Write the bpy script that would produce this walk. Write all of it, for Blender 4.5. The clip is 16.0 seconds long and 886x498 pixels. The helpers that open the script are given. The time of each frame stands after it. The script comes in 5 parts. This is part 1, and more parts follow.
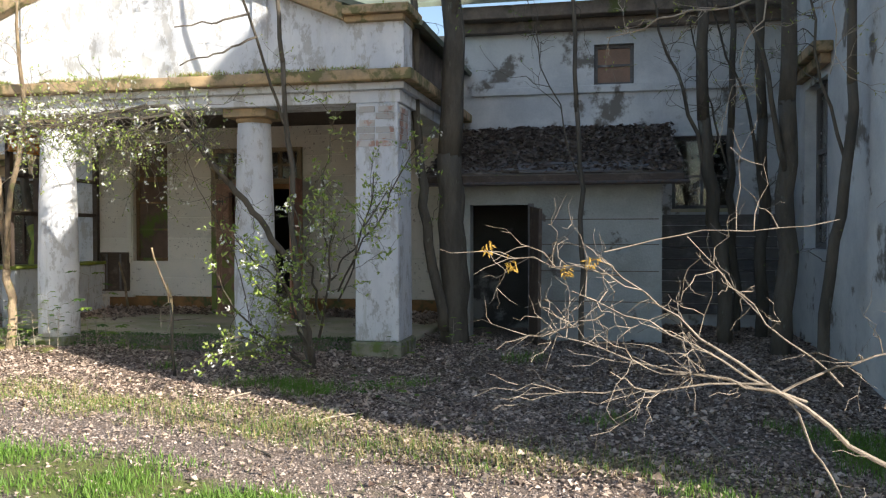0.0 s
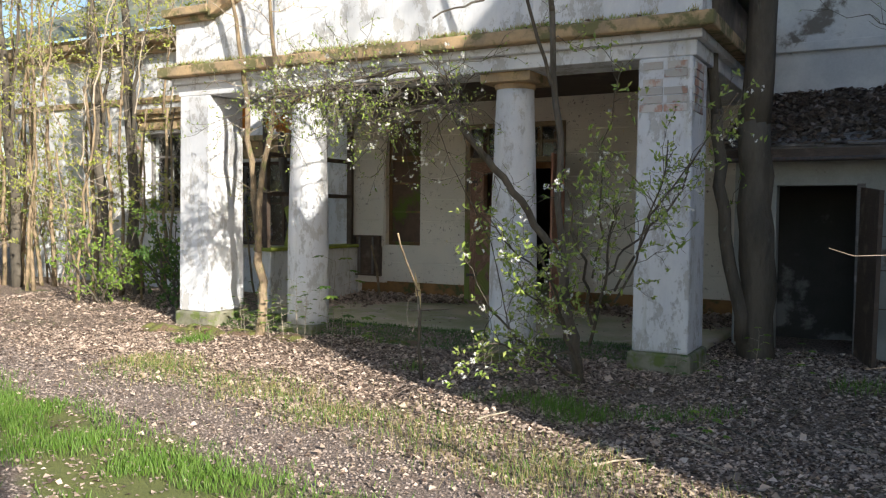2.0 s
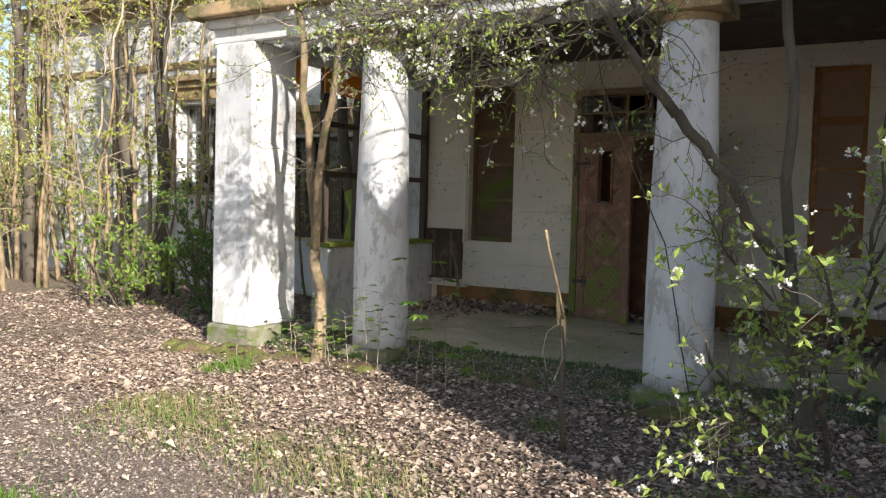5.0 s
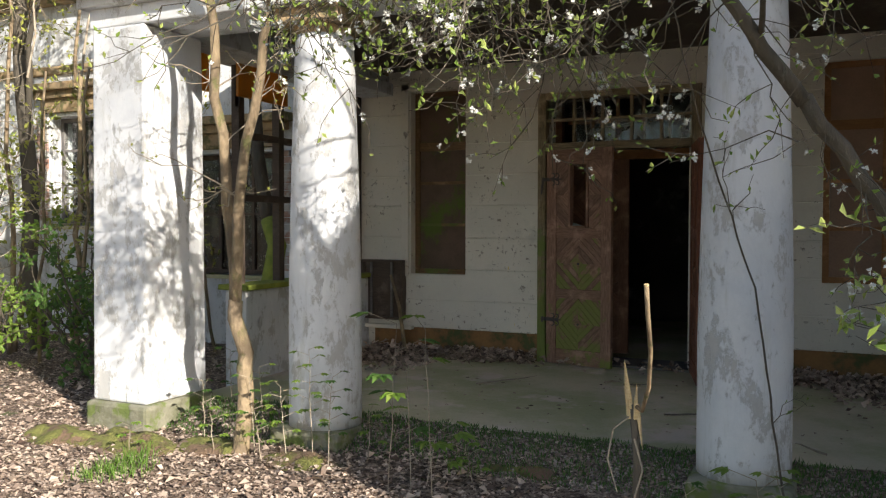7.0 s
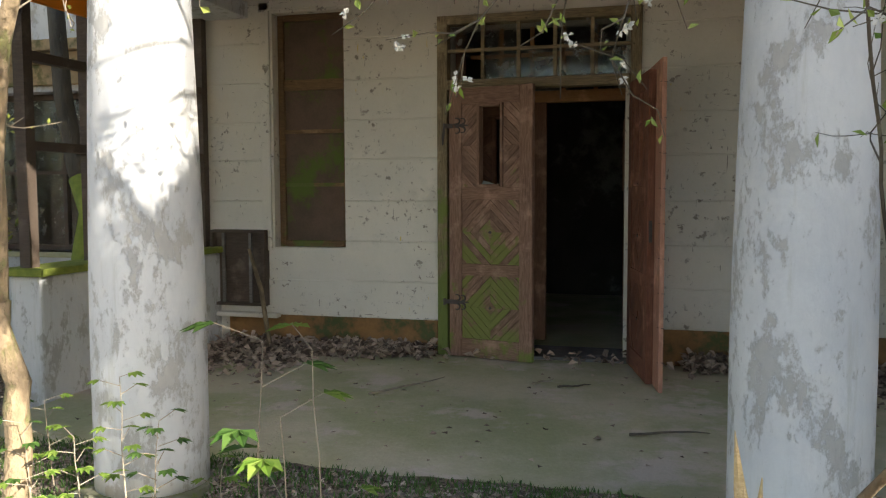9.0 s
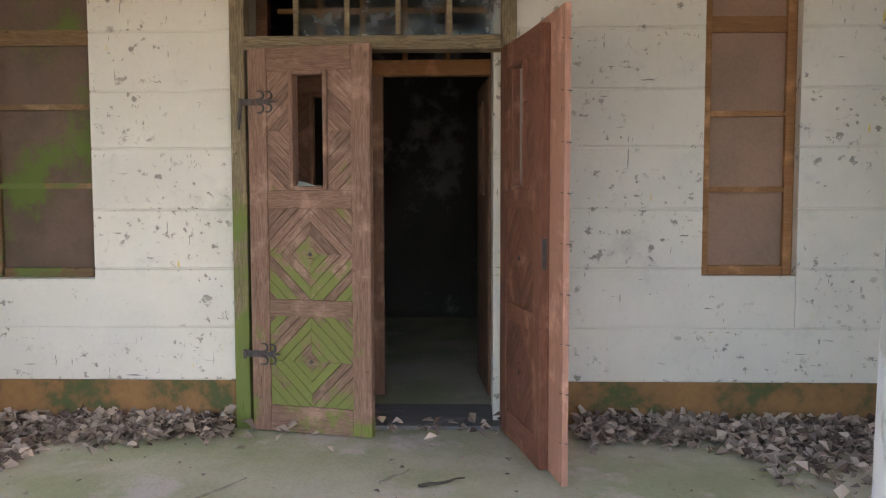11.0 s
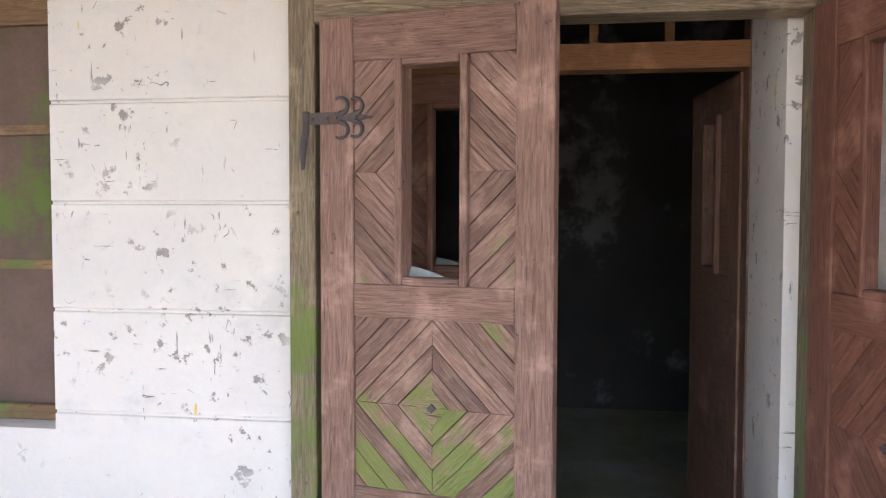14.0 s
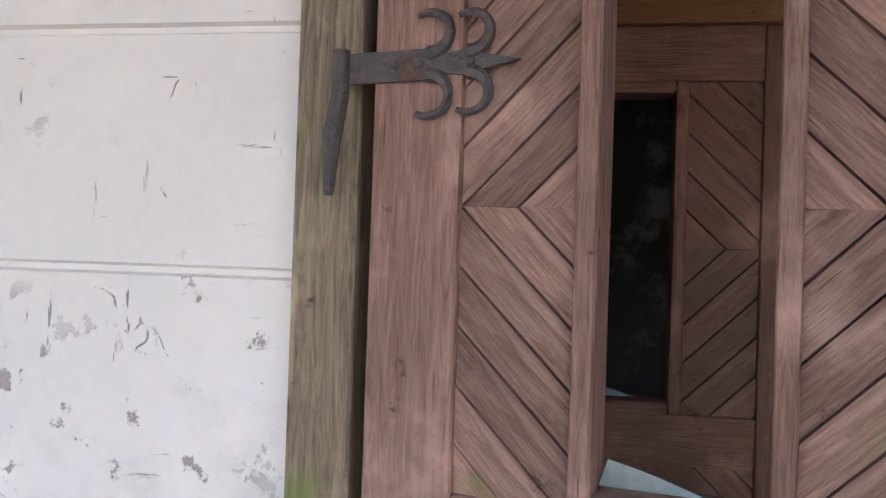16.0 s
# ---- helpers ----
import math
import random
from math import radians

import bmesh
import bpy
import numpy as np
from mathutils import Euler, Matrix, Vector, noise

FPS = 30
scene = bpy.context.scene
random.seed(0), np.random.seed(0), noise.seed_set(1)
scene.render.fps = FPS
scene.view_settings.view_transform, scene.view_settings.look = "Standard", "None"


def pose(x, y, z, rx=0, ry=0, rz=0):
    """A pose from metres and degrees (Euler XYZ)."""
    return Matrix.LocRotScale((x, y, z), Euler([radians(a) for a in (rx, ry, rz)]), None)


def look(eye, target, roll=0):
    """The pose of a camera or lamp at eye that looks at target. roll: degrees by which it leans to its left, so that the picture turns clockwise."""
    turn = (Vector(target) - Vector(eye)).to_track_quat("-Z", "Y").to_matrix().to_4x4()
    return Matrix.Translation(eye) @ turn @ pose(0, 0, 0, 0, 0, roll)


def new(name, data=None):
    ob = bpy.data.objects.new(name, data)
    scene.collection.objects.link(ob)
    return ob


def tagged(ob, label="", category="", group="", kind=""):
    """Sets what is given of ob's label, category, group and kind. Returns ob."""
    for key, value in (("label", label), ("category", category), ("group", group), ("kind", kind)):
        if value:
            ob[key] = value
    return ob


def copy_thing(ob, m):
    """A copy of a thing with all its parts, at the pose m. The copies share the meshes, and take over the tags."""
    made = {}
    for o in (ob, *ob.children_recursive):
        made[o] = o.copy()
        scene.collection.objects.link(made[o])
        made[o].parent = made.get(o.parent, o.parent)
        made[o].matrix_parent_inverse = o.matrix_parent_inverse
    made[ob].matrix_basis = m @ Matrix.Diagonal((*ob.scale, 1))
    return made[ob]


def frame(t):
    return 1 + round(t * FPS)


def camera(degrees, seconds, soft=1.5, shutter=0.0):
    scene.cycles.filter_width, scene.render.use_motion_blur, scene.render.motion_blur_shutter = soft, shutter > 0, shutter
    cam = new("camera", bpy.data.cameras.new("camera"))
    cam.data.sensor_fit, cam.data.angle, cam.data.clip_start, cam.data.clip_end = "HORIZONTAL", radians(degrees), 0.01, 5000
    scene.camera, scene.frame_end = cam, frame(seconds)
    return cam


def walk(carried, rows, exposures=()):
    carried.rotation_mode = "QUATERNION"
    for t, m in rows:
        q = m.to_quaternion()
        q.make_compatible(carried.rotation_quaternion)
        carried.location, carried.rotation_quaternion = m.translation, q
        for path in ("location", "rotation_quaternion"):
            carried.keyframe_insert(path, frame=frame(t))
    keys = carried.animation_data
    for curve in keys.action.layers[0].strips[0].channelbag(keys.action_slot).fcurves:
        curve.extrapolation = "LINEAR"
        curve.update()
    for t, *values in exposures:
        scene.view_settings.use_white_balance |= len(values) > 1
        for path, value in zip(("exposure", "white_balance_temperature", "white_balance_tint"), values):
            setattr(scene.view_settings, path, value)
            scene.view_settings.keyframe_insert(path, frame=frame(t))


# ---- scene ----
cam = camera(56.2, 16.0, 1.2)
PATH = [
    (0, (0.585, 0.181, 1.533), (0.172, 2.138, 1.49), -0.1),
    (0.5, (0.457, 0.518, 1.526), (-0.103, 2.437, 1.446), -0.8),
    (1, (0.349, 0.928, 1.563), (-0.439, 2.765, 1.498), 0.8),
    (1.5, (0.096, 1.293, 1.553), (-0.777, 3.091, 1.493), 1.5),
    (2, (-0.161, 1.608, 1.534), (-1.129, 3.355, 1.451), 0.6),
    (2.5, (-0.451, 1.943, 1.524), (-1.576, 3.595, 1.448), 0.6),
    (3, (-0.767, 2.256, 1.535), (-1.883, 3.911, 1.415), 0.5),
    (3.5, (-1.064, 2.608, 1.512), (-2.151, 4.283, 1.384), 0.3),
    (4, (-1.388, 2.916, 1.488), (-2.482, 4.587, 1.379), 1.8),
    (6.5, (-3.027, 4.505, 1.545), (-3.962, 6.27, 1.447), -0.7),
    (7, (-3.356, 4.824, 1.565), (-4.199, 6.636, 1.508), 0.1),
    (7.5, (-3.612, 5.236, 1.537), (-4.387, 7.08, 1.492), 0.3),
    (8, (-3.902, 5.584, 1.511), (-4.58, 7.464, 1.435), 0.4),
    (8.5, (-4.088, 5.997, 1.504), (-4.605, 7.924, 1.369), -0.7),
    (9, (-4.24, 6.427, 1.51), (-4.766, 8.351, 1.371), -0.2),
    (9.5, (-4.374, 6.88, 1.462), (-4.66, 8.855, 1.336), -1.3),
    (12, (-4.842, 9.205, 1.607), (-4.837, 11.2, 1.468), -0.4),
    (12.5, (-4.855, 9.624, 1.66), (-4.795, 11.622, 1.593), -0.8),
    (13, (-4.918, 9.862, 1.75), (-4.955, 11.86, 1.684), -0.3),
    (13.5, (-5.081, 10.124, 1.753), (-5.324, 12.107, 1.651), 0.2),
    (14, (-5.231, 10.49, 1.756), (-5.52, 12.467, 1.664), 0.1),
    (14.5, (-5.371, 10.864, 1.741), (-5.682, 12.839, 1.672), 0.2),
    (15, (-5.541, 11.225, 1.802), (-5.85, 13.195, 1.653), 1.0),
    (15.5, (-5.627, 11.606, 1.769), (-5.898, 13.587, 1.719), 0.1),
    (16, (-5.708, 11.956, 1.807), (-6.043, 13.928, 1.831), 1.9),
]
EXPOSURES = [(0, 1.2, 6500, 10), (1, 1.1, 6500, 10), (2.5, 0.9, 6500, 10), (7, 0.9, 6600, 10), (8, 0.95, 6700, 10), (8.5, 1.45, 6800, 9), (9, 1.65, 6800, 8), (9.5, 1.8, 6700, 8), (12, 3.75, 6150, 22), (12.5, 3.8, 5900, 20), (13.5, 3.75, 5900, 24), (14.5, 3.75, 5800, 24), (16, 3.5, 5600, 25)]
walk(cam, [(t, look(eye, target, roll)) for t, eye, target, roll in PATH], EXPOSURES)

# ---- light ----
SUN_AZ, SUN_EL = 61.3, 22.5        # from -y towards +x, and above the horizon
to_sun = Vector((math.sin(radians(SUN_AZ)) * math.cos(radians(SUN_EL)), -math.cos(radians(SUN_AZ)) * math.cos(radians(SUN_EL)), math.sin(radians(SUN_EL))))
sun = bpy.data.lights.new("sun", "SUN")
sun.energy, sun.angle, sun.color = 4.8, radians(0.5), (1.0, 0.93, 0.82)
new("sun", sun).matrix_world = look(to_sun * 40, (0, 0, 0))
world = bpy.data.worlds.new("sky")
scene.world = world
world.use_nodes = True
wn = world.node_tree.nodes
sky = wn.new("ShaderNodeTexSky")
sky.sky_type, sky.sun_disc = "NISHITA", False
sky.sun_elevation, sky.sun_rotation = radians(SUN_EL), radians(180 - SUN_AZ)
world.node_tree.links.new(sky.outputs[0], wn["Background"].inputs[0])
wn["Background"].inputs[1].default_value = 0.098


# ---- materials ----
def material(name, rough=0.8, metal=0.0):
    m = bpy.data.materials.new(name)
    m.use_nodes = True
    b = m.node_tree.nodes["Principled BSDF"]
    b.inputs["Roughness"].default_value, b.inputs["Metallic"].default_value = rough, metal
    return m, m.node_tree.nodes, m.node_tree.links, b


def coords(n, l, kind, scale):
    mp = n.new("ShaderNodeMapping")
    mp.inputs["Scale"].default_value = scale
    if kind == "world":
        l.new(n.new("ShaderNodeNewGeometry").outputs["Position"], mp.inputs[0])
    else:
        l.new(n.new("ShaderNodeTexCoord").outputs["Object"], mp.inputs[0])
    return mp.outputs[0]


def noise_tex(n, l, vec, scale, detail=6, rough=0.6):
    t = n.new("ShaderNodeTexNoise")
    t.inputs["Scale"].default_value, t.inputs["Detail"].default_value, t.inputs["Roughness"].default_value = scale, detail, rough
    l.new(vec, t.inputs["Vector"])
    return t.outputs["Fac"]


def ramp(n, l, fac, lo, hi):
    r = n.new("ShaderNodeMapRange")
    r.interpolation_type = "SMOOTHSTEP"
    r.inputs["From Min"].default_value, r.inputs["From Max"].default_value = lo, hi
    l.new(fac, r.inputs["Value"])
    return r.outputs[0]


def mix(n, l, fac, a, b, blend="MIX"):
    x = n.new("ShaderNodeMix")
    x.data_type, x.blend_type = "RGBA", blend
    for sock, v in ((x.inputs[0], fac), (x.inputs[6], a), (x.inputs[7], b)):
        if isinstance(v, (int, float)):
            sock.default_value = v
        elif isinstance(v, tuple):
            sock.default_value = (*v, 1)
        else:
            l.new(v, sock)
    return x.outputs[2]


def math_node(n, l, op, a, b):
    x = n.new("ShaderNodeMath")
    x.operation = op
    for sock, v in ((x.inputs[0], a), (x.inputs[1], b)):
        if isinstance(v, (int, float)):
            sock.default_value = v
        else:
            l.new(v, sock)
    return x.outputs[0]


def bumped(n, l, b, height, strength, distance=0.01):
    x = n.new("ShaderNodeBump")
    x.inputs["Strength"].default_value, x.inputs["Distance"].default_value = strength, distance
    l.new(height, x.inputs["Height"])
    l.new(x.outputs[0], b.inputs["Normal"])


def surface(name, c1, c2, scale=3.0, patch=None, patch_at=(0.6, 0.66), patch_scale=2.5, fine=60.0, bump=0.4, rough=0.85, metal=0.0,
            stretch=(1, 1, 1), kind="world", vary=0.0, dist=0.01):
    """Two tones on a broad noise, fine grain, and patches of a third tone with a shape of their own."""
    m, n, l, b = material(name, rough, metal)
    v = coords(n, l, kind, stretch)
    col = mix(n, l, ramp(n, l, noise_tex(n, l, v, scale), 0.35, 0.65), c1, c2)
    grain = noise_tex(n, l, v, fine, 4)
    col = mix(n, l, 0.35, col, mix(n, l, grain, (0.25, 0.25, 0.25), (0.78, 0.78, 0.78)), "OVERLAY")
    h = grain
    if patch:
        p = ramp(n, l, noise_tex(n, l, v, patch_scale, 8, 0.65), *patch_at)
        col = mix(n, l, p, col, patch)
        h = math_node(n, l, "SUBTRACT", grain, math_node(n, l, "MULTIPLY", p, 0.6))
    if vary:
        rnd = n.new("ShaderNodeObjectInfo").outputs["Random"]
        hs = n.new("ShaderNodeHueSaturation")
        l.new(math_node(n, l, "ADD", math_node(n, l, "MULTIPLY", rnd, vary), 1 - vary / 2), hs.inputs["Value"])
        l.new(col, hs.inputs["Color"])
        col = hs.outputs[0]
    l.new(col, b.inputs["Base Color"])
    bumped(n, l, b, h, bump, dist)
    return m


def leafy(name, c1, c2, rough=0.6, through_light=0.35):
    """Leaves: a tone for each leaf, and some light through the blade."""
    m, n, l, b = material(name, rough)
    rnd = n.new("ShaderNodeNewGeometry").outputs["Random Per Island"]
    col = mix(n, l, rnd, c1, c2)
    l.new(col, b.inputs["Base Color"])
    tr = n.new("ShaderNodeBsdfTranslucent")
    l.new(col, tr.inputs["Color"])
    mx = n.new("ShaderNodeMixShader")
    mx.inputs[0].default_value = through_light
    l.new(b.outputs[0], mx.inputs[1])
    l.new(tr.outputs[0], mx.inputs[2])
    l.new(mx.outputs[0], n["Material Output"].inputs[0])
    return m


def wood(name, c1, c2, moss=None, moss_at=(0.5, 0.6), low=None, vary=0.35, bump=0.5, rough=0.75, clump=0.28):
    """Timber with its grain along the object's own x; moss in patches, thicker below the height 'low'."""
    m, n, l, b = material(name, rough)
    v = coords(n, l, "object", (1.2, 14, 14))
    w = coords(n, l, "world", (1, 1, 1))
    gt = n.new("ShaderNodeTexNoise")
    gt.inputs["Scale"].default_value, gt.inputs["Detail"].default_value, gt.inputs["Roughness"].default_value, gt.inputs["Distortion"].default_value = 5.0, 8, 0.7, 1.6
    l.new(v, gt.inputs["Vector"])
    g = gt.outputs["Fac"]
    col = mix(n, l, ramp(n, l, g, 0.3, 0.7), c1, c2)
    streak = noise_tex(n, l, coords(n, l, "object", (3, 90, 90)), 3.0, 3, 0.6)
    col = mix(n, l, 0.5, col, mix(n, l, streak, (0.15, 0.15, 0.15), (0.85, 0.85, 0.85)), "OVERLAY")
    col = mix(n, l, ramp(n, l, noise_tex(n, l, w, 18.0, 6, 0.7), 0.62, 0.72), col, tuple(x * 0.45 for x in c1))
    col = mix(n, l, ramp(n, l, noise_tex(n, l, w, 5.0, 5), 0.52, 0.75), col, tuple(min(1, x * 1.55 + 0.03) for x in c2))
    rnd = n.new("ShaderNodeObjectInfo").outputs["Random"]
    hs = n.new("ShaderNodeHueSaturation")
    l.new(math_node(n, l, "ADD", math_node(n, l, "MULTIPLY", rnd, vary), 1 - vary / 2), hs.inputs["Value"])
    l.new(col, hs.inputs["Color"])
    col = hs.outputs[0]
    if moss:
        f = noise_tex(n, l, w, 6.0, 7, 0.6)
        f = math_node(n, l, "ADD", f, math_node(n, l, "MULTIPLY", math_node(n, l, "SUBTRACT", rnd, 0.5), clump))
        if low is not None:
            sep = n.new("ShaderNodeSeparateXYZ")
            l.new(w, sep.inputs[0])
            f = math_node(n, l, "ADD", f, math_node(n, l, "MULTIPLY", math_node(n, l, "SUBTRACT", low, sep.outputs[2]), 0.3))
        col = mix(n, l, ramp(n, l, f, *moss_at), col, moss)
    # open checks along the grain, and pale rubbed scuffs
    check = ramp(n, l, noise_tex(n, l, coords(n, l, "object", (5, 110, 110)), 1.0, 5, 0.7), 0.63, 0.68)
    col = mix(n, l, math_node(n, l, "MULTIPLY", check, 0.5), col, tuple(x * 0.3 for x in c1))
    scuff = ramp(n, l, noise_tex(n, l, coords(n, l, "object", (14, 40, 40)), 1.0, 7, 0.75), 0.64, 0.69)
    col = mix(n, l, math_node(n, l, "MULTIPLY", scuff, 0.5), col, tuple(min(1, x * 1.5 + 0.06) for x in c2))
    l.new(col, b.inputs["Base Color"])
    bumped(n, l, b, math_node(n, l, "SUBTRACT", math_node(n, l, "ADD", g, streak), check), bump, 0.005)
    return m


def flaked_whitewash(name):
    """Whitewash that has scaled off in ragged patches, down to a grey coat, with damp streaks and hair-fine chips."""
    m, n, l, b = material(name, 0.88)
    w = coords(n, l, "world", (1, 1, 0.55))
    col = mix(n, l, ramp(n, l, noise_tex(n, l, w, 1.9, 5), 0.35, 0.68), (0.76, 0.77, 0.79), (0.62, 0.64, 0.68))
    grain = noise_tex(n, l, w, 34, 6, 0.7)
    col = mix(n, l, 0.3, col, mix(n, l, grain, (0.22, 0.22, 0.22), (0.8, 0.8, 0.8)), "OVERLAY")
    broad = noise_tex(n, l, w, 5.2, 12, 0.78)
    worn = ramp(n, l, broad, 0.52, 0.57)
    chips = ramp(n, l, noise_tex(n, l, w, 19, 8, 0.75), 0.6, 0.64)
    chips = math_node(n, l, "MULTIPLY", chips, ramp(n, l, broad, 0.42, 0.52))
    off = math_node(n, l, "MAXIMUM", math_node(n, l, "MULTIPLY", worn, 0.8), math_node(n, l, "MULTIPLY", chips, 0.75))
    col = mix(n, l, off, col, mix(n, l, grain, (0.36, 0.355, 0.35), (0.56, 0.55, 0.53)))
    damp = ramp(n, l, noise_tex(n, l, coords(n, l, "world", (7, 7, 0.7)), 1.0, 6, 0.7), 0.56, 0.72)
    col = mix(n, l, math_node(n, l, "MULTIPLY", damp, 0.4), col, (0.4, 0.4, 0.33))
    l.new(col, b.inputs["Base Color"])
    bumped(n, l, b, math_node(n, l, "SUBTRACT", math_node(n, l, "MULTIPLY", grain, 0.5), off), 0.5, 0.012)
    return m


PLASTER_WHITE = flaked_whitewash("white_plaster")


def pitted_plaster(name, c1, c2):
    """Cream plaster with clusters of pits and hair cracks, grey stains and a few yellow runs."""
    m, n, l, b = material(name, 0.85)
    w = coords(n, l, "world", (1, 1, 1))
    col = mix(n, l, ramp(n, l, noise_tex(n, l, w, 1.8), 0.35, 0.65), c1, c2)
    grain = noise_tex(n, l, w, 55, 5)
    col = mix(n, l, 0.22, col, mix(n, l, grain, (0.25, 0.25, 0.25), (0.78, 0.78, 0.78)), "OVERLAY")
    col = mix(n, l, math_node(n, l, "MULTIPLY", ramp(n, l, noise_tex(n, l, w, 3.0, 7, 0.7), 0.55, 0.75), 0.45), col, (0.45, 0.44, 0.4))
    cluster = ramp(n, l, noise_tex(n, l, w, 1.7, 3), 0.44, 0.56)
    pits = math_node(n, l, "MULTIPLY", ramp(n, l, noise_tex(n, l, w, 15, 7, 0.68), 0.585, 0.625), cluster)
    sparse = ramp(n, l, noise_tex(n, l, w, 24, 4, 0.6), 0.76, 0.79)
    pits = math_node(n, l, "MAXIMUM", pits, sparse)
    col = mix(n, l, pits, col, mix(n, l, grain, (0.22, 0.19, 0.16), (0.42, 0.37, 0.33)))
    vo = n.new("ShaderNodeTexVoronoi")
    vo.feature = "DISTANCE_TO_EDGE"
    vo.inputs["Scale"].default_value = 7.0
    warp = n.new("ShaderNodeVectorMath")
    warp.operation = "ADD"
    tn = n.new("ShaderNodeTexNoise")
    tn.inputs["Scale"].default_value = 6.0
    l.new(w, tn.inputs["Vector"])
    sc = n.new("ShaderNodeVectorMath")
    sc.operation = "SCALE"
    sc.inputs["Scale"].default_value = 0.25
    l.new(tn.outputs["Color"], sc.inputs[0])
    l.new(w, warp.inputs[0])
    l.new(sc.outputs[0], warp.inputs[1])
    l.new(warp.outputs[0], vo.inputs["Vector"])
    crack = math_node(n, l, "MULTIPLY", ramp(n, l, vo.outputs["Distance"], 0.012, 0.003), ramp(n, l, noise_tex(n, l, w, 9.0, 5), 0.6, 0.64))
    across = ramp(n, l, noise_tex(n, l, coords(n, l, "world", (5, 5, 42)), 1.0, 5, 0.62), 0.655, 0.685)
    upright = ramp(n, l, noise_tex(n, l, coords(n, l, "world", (46, 46, 7)), 1.0, 5, 0.62), 0.675, 0.7)
    crack = math_node(n, l, "MAXIMUM", crack, math_node(n, l, "MULTIPLY", math_node(n, l, "MAXIMUM", across, upright), ramp(n, l, noise_tex(n, l, w, 2.2, 4), 0.42, 0.52)))
    col = mix(n, l, crack, col, (0.3, 0.26, 0.23))
    runs = math_node(n, l, "MULTIPLY", ramp(n, l, noise_tex(n, l, coords(n, l, "world", (30, 30, 5)), 1.0, 2), 0.72, 0.75), cluster)
    col = mix(n, l, runs, col, (0.72, 0.55, 0.14))
    l.new(col, b.inputs["Base Color"])
    bumped(n, l, b, math_node(n, l, "SUBTRACT", math_node(n, l, "MULTIPLY", grain, 0.4), math_node(n, l, "ADD", pits, crack)), 0.5, 0.006)
    return m


PLASTER_CREAM = pitted_plaster("cream_plaster", (0.76, 0.71, 0.635), (0.69, 0.65, 0.585))
PLASTER_BLUE = surface("weathered_plaster", (0.7, 0.71, 0.7), (0.52, 0.54, 0.55), 1.3, (0.2, 0.18, 0.155), (0.56, 0.64), 1.5, 30, 0.6)
PLASTER_ANNEX = surface("annex_plaster", (0.46, 0.48, 0.46), (0.34, 0.35, 0.33), 1.6, (0.16, 0.14, 0.12), (0.62, 0.7), 2.2, 35, 0.5)
PLINTH_PAINT = surface("ochre_plinth_paint", (0.3, 0.16, 0.06), (0.2, 0.11, 0.05), 4.0, (0.08, 0.1, 0.035), (0.5, 0.62), 4.0, 40, 0.5)
CORNICE = surface("ochre_cornice", (0.48, 0.34, 0.19), (0.33, 0.25, 0.16), 4.0, (0.17, 0.16, 0.07), (0.47, 0.6), 5.0, 45, 0.8)
BRICK = surface("red_brick", (0.46, 0.29, 0.23), (0.38, 0.23, 0.18), 8.0, (0.52, 0.5, 0.48), (0.42, 0.54), 6.0, 70, 0.6, vary=0.35)
CONCRETE = surface("porch_concrete", (0.64, 0.57, 0.42), (0.44, 0.44, 0.25), 1.3, (0.7, 0.6, 0.52), (0.53, 0.66), 2.0, 45, 0.5)
MOSSY_STONE = surface("mossy_stone", (0.27, 0.26, 0.2), (0.16, 0.16, 0.1), 6.0, (0.14, 0.18, 0.05), (0.5, 0.6), 5.0, 40, 0.8)
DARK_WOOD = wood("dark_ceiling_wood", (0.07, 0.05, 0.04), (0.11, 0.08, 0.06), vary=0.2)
DOOR_WOOD = wood("weathered_door_wood", (0.18, 0.094, 0.063), (0.38, 0.235, 0.172), (0.21, 0.23, 0.06), (0.54, 0.7), 1.25, vary=0.5, bump=1.0, clump=0.3)
STILE_WOOD = wood("weathered_stile_wood", (0.18, 0.094, 0.063), (0.35, 0.21, 0.152), (0.2, 0.24, 0.05), (0.64, 0.8), 0.85, vary=0.15, bump=1.0, clump=0.06)
INNER_WOOD = wood("brown_door_wood", (0.16, 0.08, 0.05), (0.25, 0.135, 0.085))
RED_WOOD = wood("red_brown_door_wood", (0.14, 0.05, 0.03), (0.235, 0.1, 0.062))
BOARD_WOOD = wood("pale_board_wood", (0.42, 0.2, 0.14), (0.52, 0.28, 0.2), vary=0.1)
FRAME_WOOD = wood("mossy_frame_wood", (0.13, 0.095, 0.055), (0.36, 0.28, 0.17), (0.17, 0.21, 0.05), (0.44, 0.62), 1.5, bump=1.0)
SASH_WOOD = wood("orange_sash_wood", (0.26, 0.12, 0.045), (0.34, 0.17, 0.07))
OLD_SASH_WOOD = wood("mossy_sash_wood", (0.13, 0.075, 0.035), (0.24, 0.14, 0.065), (0.12, 0.15, 0.035), (0.5, 0.7), 1.6)
PANEL_DARK = surface("stained_hardboard", (0.15, 0.095, 0.07), (0.1, 0.07, 0.05), 3.0, (0.1, 0.14, 0.025), (0.5, 0.62), 2.2, 60, 0.2)
PANEL_WOOD = surface("dirty_hardboard", (0.34, 0.21, 0.15), (0.27, 0.18, 0.13), 3.0, (0.1, 0.15, 0.03), (0.68, 0.75), 3.0, 60, 0.2)
ORANGE_BOARD = leafy("orange_board", (0.72, 0.34, 0.05), (0.8, 0.4, 0.07), 0.4, 0.55)
PALE_SPLINTER = wood("torn_sapwood", (0.5, 0.36, 0.18), (0.66, 0.52, 0.3))
